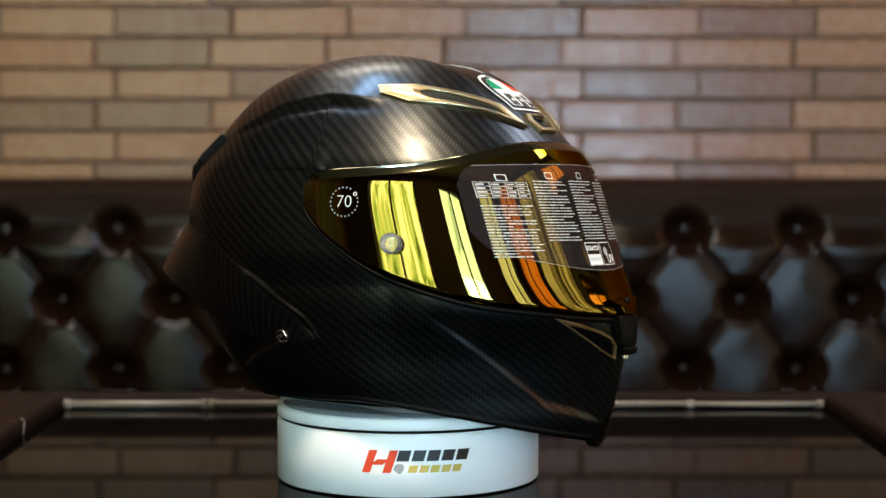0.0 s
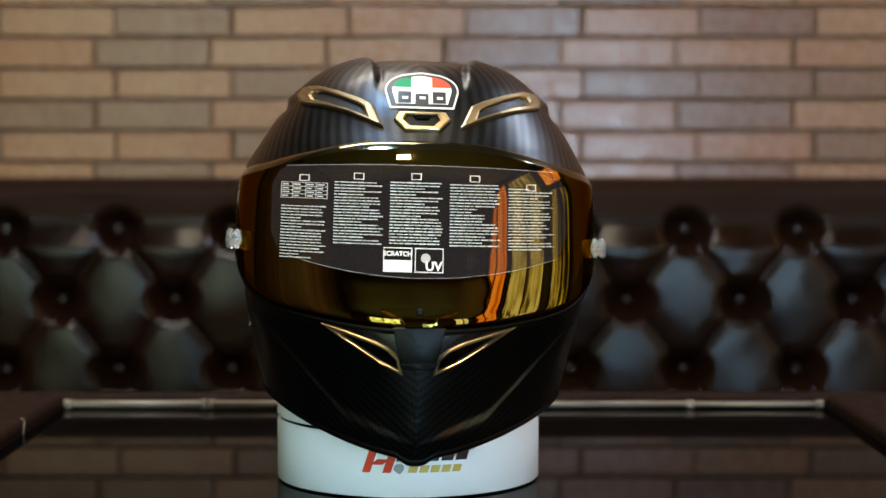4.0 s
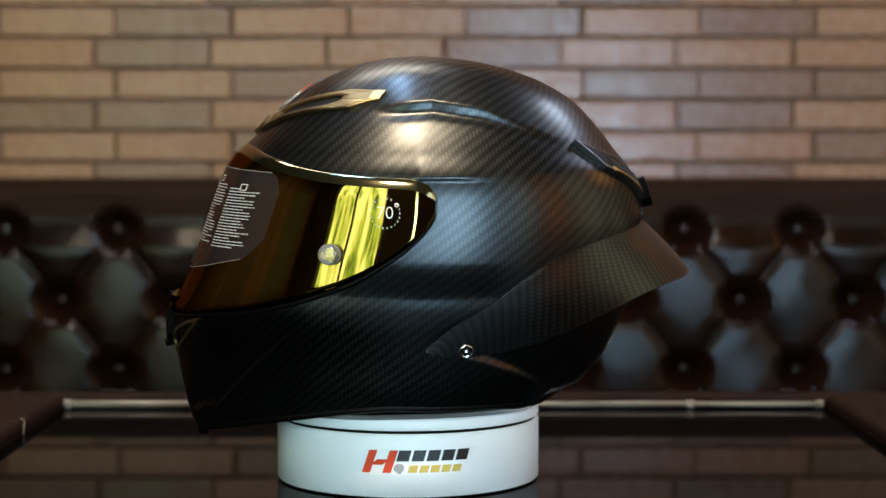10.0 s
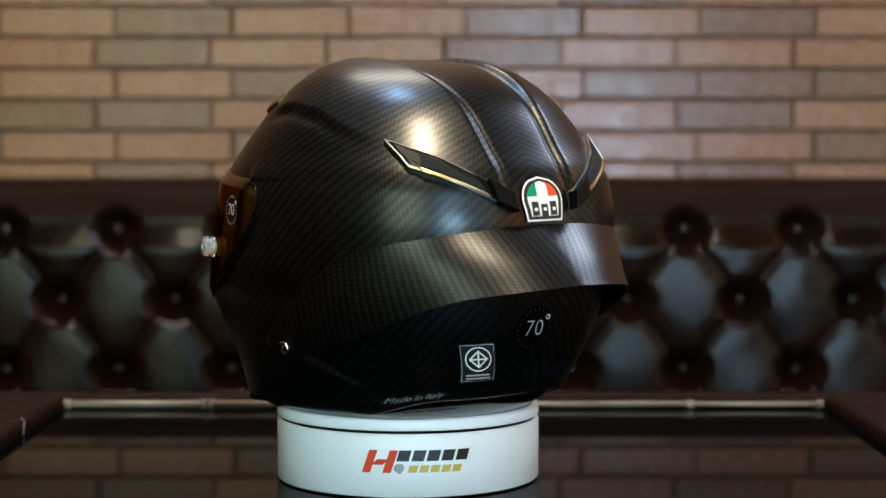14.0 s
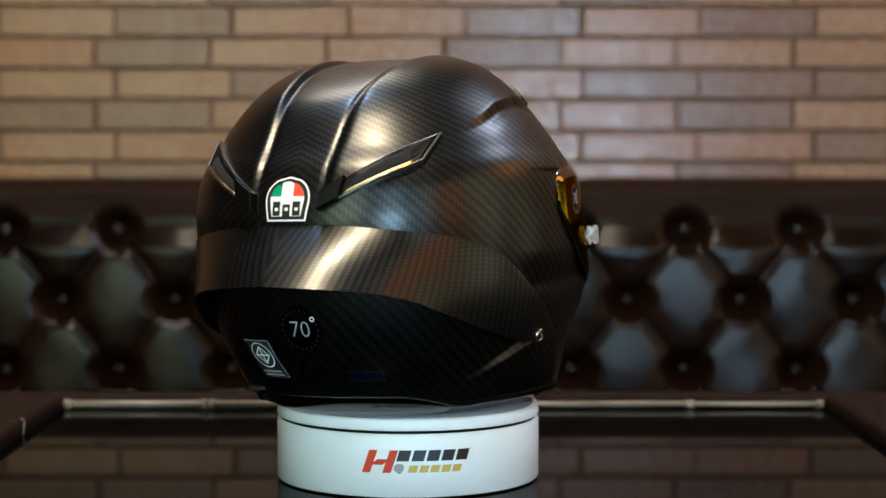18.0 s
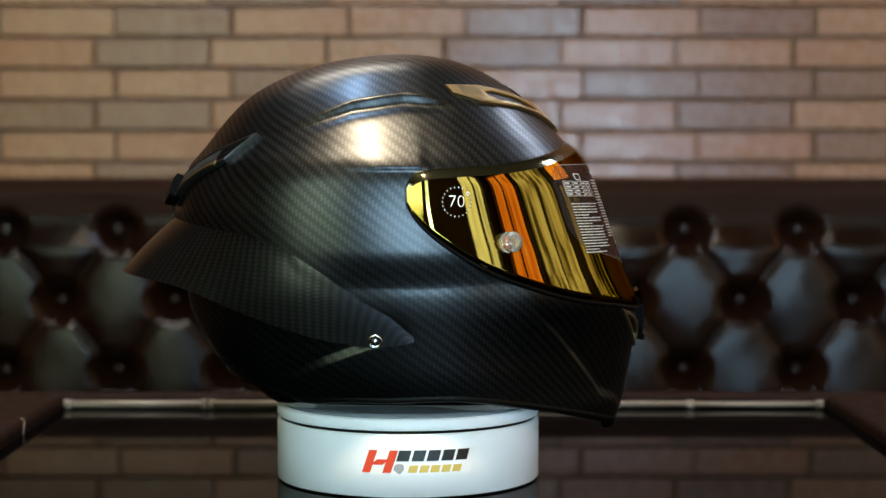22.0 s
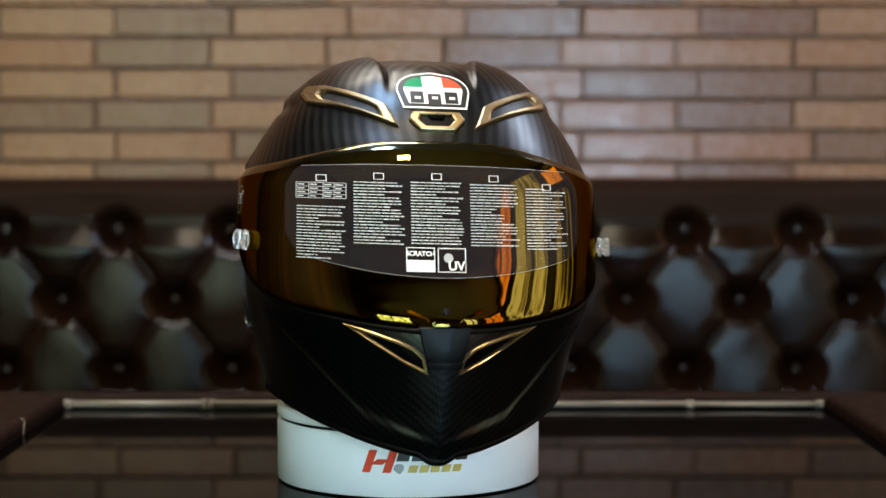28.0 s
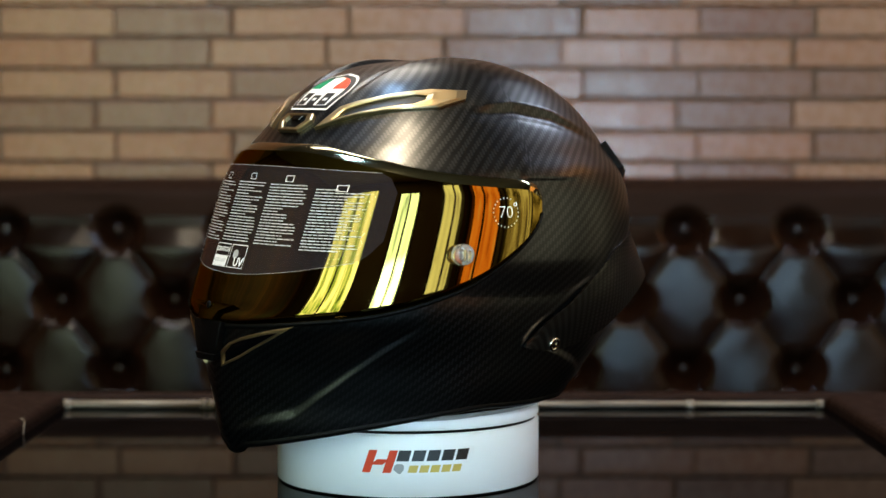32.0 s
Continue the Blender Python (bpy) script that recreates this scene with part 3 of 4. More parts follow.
def relief(p):
    """How far the shell stands out from its plain form at p."""
    x, y, z = p[..., 0], np.abs(p[..., 1]), p[..., 2]
    d = np.zeros_like(x)
    # two fins along the crown, stepping down to the middle panel
    line = 0.0375 - 0.0105 * step(-x, 0.02, 0.17) - 0.006 * step(x, -0.01, 0.06)
    g = y - line
    crown = step(z, 0.205, 0.235) * step(-x, -0.085, -0.055)
    d += crown * (0.0028 * step(g, -0.0035, 0.0025) * np.exp(-np.maximum(g, 0) / 0.028) - 0.0017 * np.exp(-((g + 0.0005) / 0.0032) ** 2))
    d -= 0.0018 * (1 - step(g, -0.0035, 0.0025)) * step(z, 0.262, 0.302) * step(-x, -0.06, -0.02)
    # side ridge behind the upper intakes
    zl = np.interp(x, (-0.101, -0.072, -0.048, -0.012, 0.020), (0.2605, 0.2705, 0.2790, 0.2845, 0.2820))
    along = step(-x, -0.035, 0.0) * step(x, -0.115, -0.03) * step(y, 0.045, 0.06)
    gz = z - zl
    d += along * (0.0030 * step(gz, -0.005, 0.001) * np.exp(-np.maximum(gz, 0) / 0.014) - 0.0014 * np.exp(-((gz + 0.006) / 0.004) ** 2))
    # short crease running back from the visor's corner
    gz = z - 0.2325
    d += 0.0016 * step(gz, -0.0025, 0.001) * np.exp(-np.maximum(gz, 0) / 0.01) * step(x, -0.06, -0.03) * step(-x, -0.005, 0.004) * step(y, 0.08, 0.1)
    # jaw fold: the chin bar is hollowed above a fold that climbs to the cheek
    zf = np.interp(x, (0.060, 0.0736, 0.097, 0.117, 0.132, 0.140, 0.1555, 0.165), (0.142, 0.131, 0.1126, 0.0917, 0.0745, 0.0641, 0.0574, 0.0500))
    gz = z - zf
    jaw = step(x, 0.062, 0.095) * step(-x, -0.172, -0.160) * step(0.140 - z, 0, 0.02)
    d += jaw * (-0.0017 * step(gz, -0.0008, 0.0075) * np.exp(-np.maximum(gz - 0.0075, 0) / 0.035))
    # the cheek breaks inwards below a level line
    gz = 0.1760 + 0.05 * np.clip(x, 0, 0.1) - z
    d += step(x, -0.085, -0.045) * step(-x, -0.085, -0.05) * step(y, 0.07, 0.1) * (-0.0040 * step(gz, 0.0, 0.028) * np.exp(-np.maximum(gz - 0.028, 0) / 0.05))
    # fold behind the spoiler's rivet
    zf = np.interp(x, (-0.13, -0.09, -0.0703, -0.0415, -0.0126), (0.0815, 0.0831, 0.0939, 0.1044, 0.1121))
    gz = z - zf
    low = step(-x, 0.004, 0.03) * step(x, -0.135, -0.06) * step(0.135 - z, 0, 0.02)
    d += low * (-0.0027 * step(gz, -0.0008, 0.0065) * np.exp(-np.maximum(gz - 0.0065, 0) / 0.03))
    # the opening under the visor lies deeper
    inside = step(z, VIS_LOW(x) + 0.003, VIS_LOW(x) + 0.006) * step(-z, -VIS_TOP(x) + 0.003, -VIS_TOP(x) + 0.006) * step(x, -0.010, -0.007)
    d -= 0.007 * inside
    return d


def bottom_edge(th):
    """Height of the lower rim round the helmet."""
    c = np.cos(th)
    return 0.0675 - 0.0290 * np.clip(c, 0, 1) ** 1.75 - 0.0045 * step(c, 0.975, 0.998) - 0.0012 * step(-c, 0.0, 0.3) + 0.0090 * step(-c, 0.70, 0.94) - 0.0016 * np.exp(-((c + 0.68) / 0.10) ** 2)


helmet = thing("motorcycle_helmet", "matte black carbon racing helmet with gold mirrored visor on a turntable", "helmet")
NT, NS = 560, 290
th = np.linspace(-math.pi, math.pi, NT + 1)
sb = s_of(bottom_edge(th))
q = np.linspace(0, 1, NS + 1) ** 0.95
S = sb[None, :] + (RING_S[-1] - sb[None, :]) * q[:, None]
TH = np.repeat(th[None, :], NS + 1, 0)
P = shell_point(TH, S)
P = P + shell_normal(TH, S) * relief(P)[..., None]
lip = shell_point(th, sb) - shell_normal(th, sb) * 0.008 + np.array((0, 0, 0.004))
grid = np.concatenate((lip[None], P), 0)
idx = np.arange((NS + 2) * (NT + 1)).reshape(NS + 2, NT + 1)
faces = [(int(idx[j, i]), int(idx[j, i + 1]), int(idx[j + 1, i + 1]), int(idx[j + 1, i])) for j in range(NS + 1) for i in range(NT)]
me = mesh_of("shell", grid.reshape(-1, 3), faces)
uv = me.uv_layers.new(name="UVMap")
flat = grid.reshape(-1, 3)
# weave axes: back along each level from the middle of the side, and up each meridian, in metres
side_len = np.linalg.norm(np.diff(grid, axis=1), axis=2)
run = np.concatenate((np.zeros((NS + 2, 1)), np.cumsum(side_len, 1)), 1)
mid_l, mid_r = NT // 4, NT * 3 // 4
U = np.where(th[None, :] < 0, run[:, mid_l:mid_l + 1] - run, run - run[:, mid_r:mid_r + 1]).reshape(-1) + 2.0
rise = np.linalg.norm(np.diff(grid, axis=0), axis=2)
V = (np.concatenate((np.zeros((1, NT + 1)), np.cumsum(rise, 0)), 0) + bottom_edge(th)[None, :]).reshape(-1) + 1.0
co = np.empty((len(me.loops), 2))
li = np.empty(len(me.loops), int)
me.loops.foreach_get("vertex_index", li)
co[:, 0], co[:, 1] = -U[li], V[li]
uv.data.foreach_set("uv", co.reshape(-1))
shell = part("shell", me, M_SHELL, helmet, "matte woven carbon shell")
bm = bmesh.new()
bm.from_mesh(me)
bmesh.ops.remove_doubles(bm, verts=[v for v in bm.verts if v.co.z > 0.318], dist=0.0004)
bm.to_mesh(me)
bm.free()
me.polygons.foreach_set("use_smooth", [True] * len(me.polygons))


def lift(p, th, s, off):
    return p + shell_normal(th, s) * off


def band(name, lower, upper, off0, off1, mat, label="", n=3, bulge=0.002):
    """A strip round the whole helmet between two rims."""
    rows = []
    for k in range(n + 1):
        t = k / n
        s = s_of(lower(th) * (1 - t) + upper(th) * t)
        o = off0 * (1 - t) + off1 * t + bulge * math.sin(math.pi * t)
        rows.append(shell_point(th, s) + shell_normal(th, s) * o)
    g = np.stack(rows)
    ix = np.arange((n + 1) * (NT + 1)).reshape(n + 1, NT + 1)
    fs = [(int(ix[j, i]), int(ix[j, i + 1]), int(ix[j + 1, i + 1]), int(ix[j + 1, i])) for j in range(n) for i in range(NT)]
    return part(name, mesh_of(name, g.reshape(-1, 3), fs), mat, helmet, label)


band("rim_trim", lambda a: bottom_edge(a) - 0.0018, lambda a: bottom_edge(a) + 0.0045, -0.004, 0.0, M_RUBBER, "black rubber edge trim", 6, 0.0028)
# gloss collar under the rim, round the sides and the back, standing on the platter
vv, ff = [], []
for i in range(121):
    t = math.radians(62 + (298 - 62) * i / 120)
    ease = math.sin(math.pi * i / 120) ** 0.4
    rim = float(bottom_edge(np.array(t)))
    for z, o in ((rim + 0.004, -0.007), (rim - 0.0005, -0.0045), (0.0635, -0.0065 - 0.002 * ease), (0.0600, -0.0095 - 0.003 * ease), (0.0588, -0.0150)):
        s = s_of(np.array(z))
        vv.append(shell_point(np.array(t), s) + shell_normal(np.array(t), s) * np.array((o, o, 0.0)))
for i in range(120):
    for j in range(4):
        ff.append((i * 5 + j, i * 5 + j + 1, i * 5 + j + 6, i * 5 + j + 5))
part("neck_collar", mesh_of("neck_collar", vv, ff), M_GLOSS, helmet, "gloss black neck collar")
# neck lining: a padded ring inside the rim, resting on the platter
verts, faces = [], []
for j in range(7):
    a = j / 6 * math.pi
    for i in range(97):
        t = -math.pi + 2 * math.pi * i / 96
        r = 0.84 - 0.16 * (1 - math.cos(a)) / 2
        p = shell_point(np.array(t), s_of(np.array(0.066)))
        x = p[0] * r if p[0] < 0.10 else 0.10 * r + (p[0] - 0.10) * 0.35
        verts.append((x * 0.93, p[1] * r * 0.95, 0.0760 - 0.0174 * math.sin(a)))
for j in range(6):
    for i in range(96):
        k = j * 97 + i
        faces.append((k, k + 1, k + 98, k + 97))
part("neck_roll", mesh_of("neck_roll", verts, faces), M_CLOTH, helmet, "dark padded neck lining")


# places on the helmet
def front(y, z, off=0.0):
    """The shell's front at (y, z), off metres out."""
    s = s_of(np.array(z))
    f, b, w, n, mid = ring(s)
    t = min(abs(y) / float(w), 0.999)
    a = math.asin(t ** (float(n) / 2)) * (1 if y >= 0 else -1)
    return Vector(lift(shell_point(np.array(a), s), np.array(a), s, off))


def back(y, z, off=0.0):
    s = s_of(np.array(z))
    w = float(ring(s)[2])
    t = min(abs(y) / w, 0.999)
    a = math.pi - math.asin(t ** (BACK_N / 2))
    a = a if y >= 0 else -a
    return Vector(lift(shell_point(np.array(a), s), np.array(a), s, off))


def flank(x, z, side, off=0.0):
    """The shell's side (side 1 is left, -1 right) at (x, z)."""
    s = s_of(np.array(z))
    f, b, w, n, mid = (float(v) for v in ring(s))
    if x >= mid:
        a = math.acos(min(1.0, ((x - mid) / (f - mid))) ** (n / 2))
    else:
        a = math.pi - math.acos(min(1.0, ((mid - x) / (mid - b))) ** (BACK_N / 2))
    a *= side
    return Vector(lift(shell_point(np.array(a), s), np.array(a), s, off))


# visor: a curved mirrored shield with a bevelled edge
NVU, NVV = 240, 44
vrows = []
tv = np.sin(np.linspace(-1, 1, NVU + 1) * math.pi / 2)
TC = 1.66
for a in tv:
    t = a * TC
    lo, hi = 0.19, 0.225
    for _ in range(40):
        lo = 0.5 * lo + 0.5 * float(VIS_LOW(shell_point(np.array(t), s_of(np.array(lo)))[0]))
        hi = 0.5 * hi + 0.5 * float(VIS_TOP(shell_point(np.array(t), s_of(np.array(hi)))[0]))
    vrows.append((t, lo, hi))
tmax = max(t for t, lo, hi in vrows if hi - lo > 0.0006)
VT = np.array([t for t, lo, hi in vrows])
VLO, VHI = np.array([q[1] for q in vrows]), np.array([q[2] for q in vrows])
keep = VHI - VLO > 0.0006
VT, VLO, VHI = VT[keep], VLO[keep], VHI[keep]
cols, rims = [], []
for t, lo, hi in zip(VT, VLO, VHI):
    small = min(1.0, (hi - lo) / 0.03)
    near = min(1.0, (tmax - abs(t)) / 0.06)
    edge = 0.0080 * small
    zs = np.maximum.accumulate(np.r_[lo, lo, lo + 0.0015 * small, np.linspace(lo + 0.004 * small, hi - edge, NVV - 3)])
    offs = np.r_[-0.004, 0.0006, 0.0018 * near + 0.0004, np.full(NVV - 3, 0.0028 * near + 0.0006)]
    s, tt = s_of(zs), np.full(len(zs), t)
    cols.append(shell_point(tt, s) + shell_normal(tt, s) * offs[:, None])
    zs = np.r_[hi - edge, hi - edge * 0.55, hi - edge * 0.15, hi, hi]
    offs = np.r_[0.0028 * near + 0.0006, 0.0020 * near + 0.0005, 0.0006 * near + 0.0004, 0.0, -0.004]
    s, tt = s_of(zs), np.full(len(zs), t)
    rims.append(shell_point(tt, s) + shell_normal(tt, s) * offs[:, None])


def grid_mesh(name, g):
    nu, nv = g.shape[:2]
    ix = np.arange(nu * nv).reshape(nu, nv)
    return mesh_of(name, g.reshape(-1, 3), [(int(ix[i, j]), int(ix[i + 1, j]), int(ix[i + 1, j + 1]), int(ix[i, j + 1])) for i in range(nu - 1) for j in range(nv - 1)])


visor = part("visor", grid_mesh("visor", np.stack(cols)), M_VISOR, helmet, "gold mirrored visor, closed")
part("visor_edge", grid_mesh("visor_edge", np.stack(rims)), M_VISOR_EDGE, visor, "bevelled olive-tinted upper edge")
# gasket under the visor's lower edge
vv, ff = [], []
for k, (t, lo, hi) in enumerate(zip(VT, VLO, VHI)):
    for dz, o in ((-0.0032, 0.0002), (-0.0020, 0.0020), (0.0004, 0.0022), (0.0012, -0.002)):
        s = s_of(np.array(lo + dz))
        vv.append(lift(shell_point(np.array(t), s), np.array(t), s, o))
for k in range(len(VT) - 1):
    for j in range(3):
        ff.append((k * 4 + j, k * 4 + 4 + j, k * 4 + 5 + j, k * 4 + 1 + j))
part("visor_gasket", mesh_of("visor_gasket", vv, ff), M_RUBBER, helmet, "black visor seal")


def prism(name, outline, mapper, off0, off1, mat, parent, label="", hole=None, fine=3):
    """A raised plate or, with a hole, a frame: an outline laid on a surface between two offsets."""
    def dense(loop):
        res = []
        for (a, b), (c, d) in zip(loop, loop[1:] + loop[:1]):
            res += [(a + (c - a) * k / fine, b + (d - b) * k / fine) for k in range(fine)]
        return res
    out = dense(outline)
    inner = dense(hole) if hole else None
    if inner is None:
        cx, cy = sum(p[0] for p in out) / len(out), sum(p[1] for p in out) / len(out)
        loops = [(out, off0), (out, off1 - 0.0004 if off1 - off0 > 0.001 else off1)]
        for k in (0.94, 0.7, 0.45, 0.2):
            loops.append(([(cx + (a - cx) * k, cy + (b - cy) * k) for a, b in out], off1))
    else:
        mid = [((a + c) / 2, (b + d) / 2) for (a, b), (c, d) in zip(out, inner)]
        q = 0.2
        o2 = [(a + (c - a) * q, b + (d - b) * q) for (a, b), (c, d) in zip(out, inner)]
        i2 = [(c + (a - c) * q, d + (b - d) * q) for (a, b), (c, d) in zip(out, inner)]
        loops = [(out, off0), (out, off1 - 0.0007), (o2, off1), (i2, off1), (inner, off1 - 0.0007), (inner, off0)]
    n = len(out)
    verts = [mapper(a, b, o) for loop, o in loops for a, b in loop]
    faces = [(j * n + k, j * n + (k + 1) % n, (j + 1) * n + (k + 1) % n, (j + 1) * n + k) for j in range(len(loops) - 1) for k in range(n)]
    if inner is None:
        faces.append(tuple(range((len(loops) - 1) * n, len(loops) * n)))
    bm = bmesh.new()
    bm.from_mesh(mesh_of(name, verts, faces, False))
    bmesh.ops.recalc_face_normals(bm, faces=bm.faces[:])
    return part(name, bm, mat, parent, label)


def flip(loop, side):
    return [(a * side, b) for a, b in loop]


# upper intakes
IN_OUT = [(0.0270, 0.2637), (0.0345, 0.2790), (0.0430, 0.2830), (0.0590, 0.2885), (0.0740, 0.2925), (0.0850, 0.2920), (0.0895, 0.2860), (0.0865, 0.2800), (0.0665, 0.2772), (0.0520, 0.2735), (0.0400, 0.2690)]
IN_HOLE = [(0.0385, 0.2702), (0.0405, 0.2768), (0.0450, 0.2797), (0.0590, 0.2850), (0.0715, 0.2885), (0.0762, 0.2880), (0.0780, 0.2850), (0.0755, 0.2818), (0.0650, 0.2794), (0.0530, 0.2758), (0.0435, 0.2722)]
for side in (1, -1):
    prism("intake_frame", flip(IN_OUT, side), front, -0.002, 0.0034, M_GOLD, helmet, "bronze-gold intake frame", flip(IN_HOLE, side))
    prism("intake_panel", flip(IN_HOLE, side), front, -0.001, 0.0008, M_GRAPHITE, helmet, "dark grey intake insert")
prism("centre_intake", [(0.0165, 0.2738), (0.0195, 0.2690), (0.0120, 0.2615), (-0.0120, 0.2615), (-0.0195, 0.2690), (-0.0165, 0.2738)], front, -0.002, 0.0034, M_GOLD, helmet, "bronze-gold hexagonal intake frame",
      [(0.0105, 0.2722), (0.0125, 0.2685), (0.0080, 0.2640), (-0.0080, 0.2640), (-0.0125, 0.2685), (-0.0105, 0.2722)])
prism("intake_panel", [(0.0105, 0.2722), (0.0125, 0.2685), (0.0080, 0.2640), (-0.0080, 0.2640), (-0.0125, 0.2685), (-0.0105, 0.2722)], front, -0.001, 0.0008, M_BLACK, helmet, "dark intake insert")
prism("slider", [(0.0065, 0.2725), (0.0045, 0.2695), (-0.0045, 0.2695), (-0.0065, 0.2725)], front, 0.001, 0.0026, M_GLOSS, helmet, "small black intake slider")

# chin intakes and nose piece
CH_OUT = [(0.0100, 0.0985), (0.0120, 0.1100), (0.0200, 0.1165), (0.0290, 0.1205), (0.0470, 0.1262), (0.0660, 0.1310), (0.0480, 0.1195), (0.0250, 0.1055)]
CH_HOLE = [(0.0125, 0.1015), (0.0140, 0.1085), (0.0205, 0.1145), (0.0295, 0.1185), (0.0455, 0.1235), (0.0560, 0.1262), (0.0460, 0.1200), (0.0255, 0.1075)]
for side in (1, -1):
    prism("chin_intake_frame", flip(CH_OUT, side), front, -0.002, 0.0024, M_GOLD, helmet, "thin gold chin intake edge", flip(CH_HOLE, side))
    prism("chin_intake_panel", flip(CH_HOLE, side), front, -0.001, 0.0006, M_GLOSS, helmet, "gloss black chin intake insert")
prism("nose_piece", [(0.0170, 0.1300), (0.0120, 0.1120), (0.0100, 0.1080), (-0.0100, 0.1080), (-0.0120, 0.1120), (-0.0170, 0.1300)], front, -0.002, 0.0060, M_BLACK, helmet, "black nose piece below the visor")
prism("nose_lip", [(0.0110, 0.1085), (0.0090, 0.1040), (-0.0090, 0.1040), (-0.0110, 0.1085)], front, -0.002, 0.0078, M_BLACK, helmet, "black wedge lip")
prism("visor_tab", [(0.0250, 0.1395), (0.0120, 0.1345), (0.0080, 0.1300), (-0.0080, 0.1300), (-0.0120, 0.1345), (-0.0250, 0.1395)], front, 0.0, 0.0070, M_VISOR, helmet, "gold lifting tab of the visor")
screw = part("tab_screw", lathe(((0.0026, 0), (0.0026, 0.0012), (0.0014, 0.0016)), 16), M_BLACK, helmet)
screw.matrix_local = Matrix.Translation(front(0.0, 0.1375, 0.0068)) @ pose(0, 0, 0, 0, 78, 0)

# clear tear-off posts and spoiler rivets
for side in (1, -1):
    p, n = flank(0.0575, 0.1805, side, 0.002), (flank(0.0575, 0.1805, side, 0.01) - flank(0.0575, 0.1805, side)).normalized()
    post = part("tear_off_post", lathe(((0.0040, 0), (0.0040, 0.0022), (0.0072, 0.0026), (0.0074, 0.0048), (0.0056, 0.0056), (0.0056, 0.0068), (0.0074, 0.0076), (0.0072, 0.0104), (0.0055, 0.0114), (0.0, 0.0112)), 32, False), M_CLEAR, helmet, "clear plastic tear-off post")
    post.matrix_local = Matrix.Translation(p) @ n.to_track_quat("Z", "Y").to_matrix().to_4x4()
    p, n = flank(-0.034, 0.1135, side, 0.003), (flank(-0.034, 0.1135, side, 0.01) - flank(-0.034, 0.1135, side)).normalized()
    rivet = part("rivet", lathe(((0.0052, 0), (0.0052, 0.0012), (0.0044, 0.0018), (0.0036, 0.0012), (0.0030, 0.0010), (0.0, 0.0026)), 32, False), M_STEEL, helmet, "polished steel rivet")
    rivet.matrix_local = Matrix.Translation(p) @ n.to_track_quat("Z", "Y").to_matrix().to_4x4()

# rear spoiler: a flared band from rivet to rivet
SP_T = np.radians((94.3, 98, 104, 112, 122, 135, 146, 155, 170, 180))
sp_top = smooth_curve(SP_T, (0.1150, 0.1290, 0.1420, 0.1625, 0.1795, 0.1880, 0.1920, 0.1945, 0.1978, 0.1985))
sp_low = smooth_curve(SP_T, (0.1115, 0.1090, 0.1085, 0.1115, 0.1190, 0.1340, 0.1470, 0.1530, 0.1575, 0.1592))
sp_out = smooth_curve(SP_T, (0.0020, 0.0030, 0.0042, 0.0062, 0.0115, 0.0210, 0.0290, 0.0350, 0.0430, 0.0455))
sp_in = smooth_curve(SP_T, (0.0008, 0.0012, 0.0014, 0.0014, 0.0012, 0.0010, 0.0008, 0.0006, 0.0004, 0.0004))
NSP, NSV = 180, 12
ts = np.linspace(-1, 1, NSP + 1)
ts = math.pi - np.sign(ts) * (1 - (1 - np.abs(ts)) ** 1.0) * (math.pi - SP_T[0])
outer, innr = [], []
for t in ts:
    ta = t if t <= math.pi else 2 * math.pi - t
    col_o, col_i = [], []
    for k in range(NSV + 1):
        v = k / NSV
        z = float(sp_low(ta)) * (1 - v) + float(sp_top(ta)) * v
        o = float(sp_out(ta)) * (1 - v) + float(sp_in(ta)) * v + 0.0012 * math.sin(math.pi * v) * (float(sp_out(ta)) / 0.045)
        s = s_of(np.array(z))
        p = shell_point(np.array(t), s)
        nrm = shell_normal(np.array(t), s) * np.array((1, 1, 0.0))
        nrm = nrm / np.linalg.norm(nrm)
        # the flare runs back, hardly outwards
        back_way = float(step(ta, math.radians(100), math.radians(140)))
        nrm = nrm * np.array((1, 1 - 0.80 * back_way if o > 0.002 else 1, 0))
        col_o.append(p + nrm * o)
        col_i.append(p + nrm * (o - 0.0026) + np.array((0, 0, 0.0006 if v < 0.5 else -0.0006)))
    outer.append(col_o)
    innr.append(col_i)
loop = [np.array(o + i[::-1]) for o, i in zip(outer, innr)]
nl = len(loop[0])
verts = np.concatenate(loop)
faces = [(i * nl + k, i * nl + (k + 1) % nl, (i + 1) * nl + (k + 1) % nl, (i + 1) * nl + k) for i in range(NSP) for k in range(nl)]
faces += [tuple(range(nl)), tuple(range(NSP * nl, (NSP + 1) * nl))]
me = mesh_of("spoiler", verts, faces)
uv = me.uv_layers.new(name="UVMap")
for lp in me.loops:
    i, k = divmod(lp.vertex_index, nl)
    uu, vv2 = (ts[i] - math.pi) * 0.165, (k if k <= NSV else nl - 1 - k) * 0.0036
    uu = abs(uu)
    uv.data[lp.index].uv = (0.474 * uu - 0.880 * vv2 + 1.0, 0.880 * uu + 0.474 * vv2 + 1.0)
bm = bmesh.new()
bm.from_mesh(me)
bmesh.ops.recalc_face_normals(bm, faces=bm.faces[:])
for e in bm.edges:
    if len(e.link_faces) == 2 and e.calc_face_angle() > 0.6:
        e.smooth = False
bm.to_mesh(me)
bm.free()
spoiler = part("spoiler", me, M_SPOILER, helmet, "flared satin carbon rear spoiler")

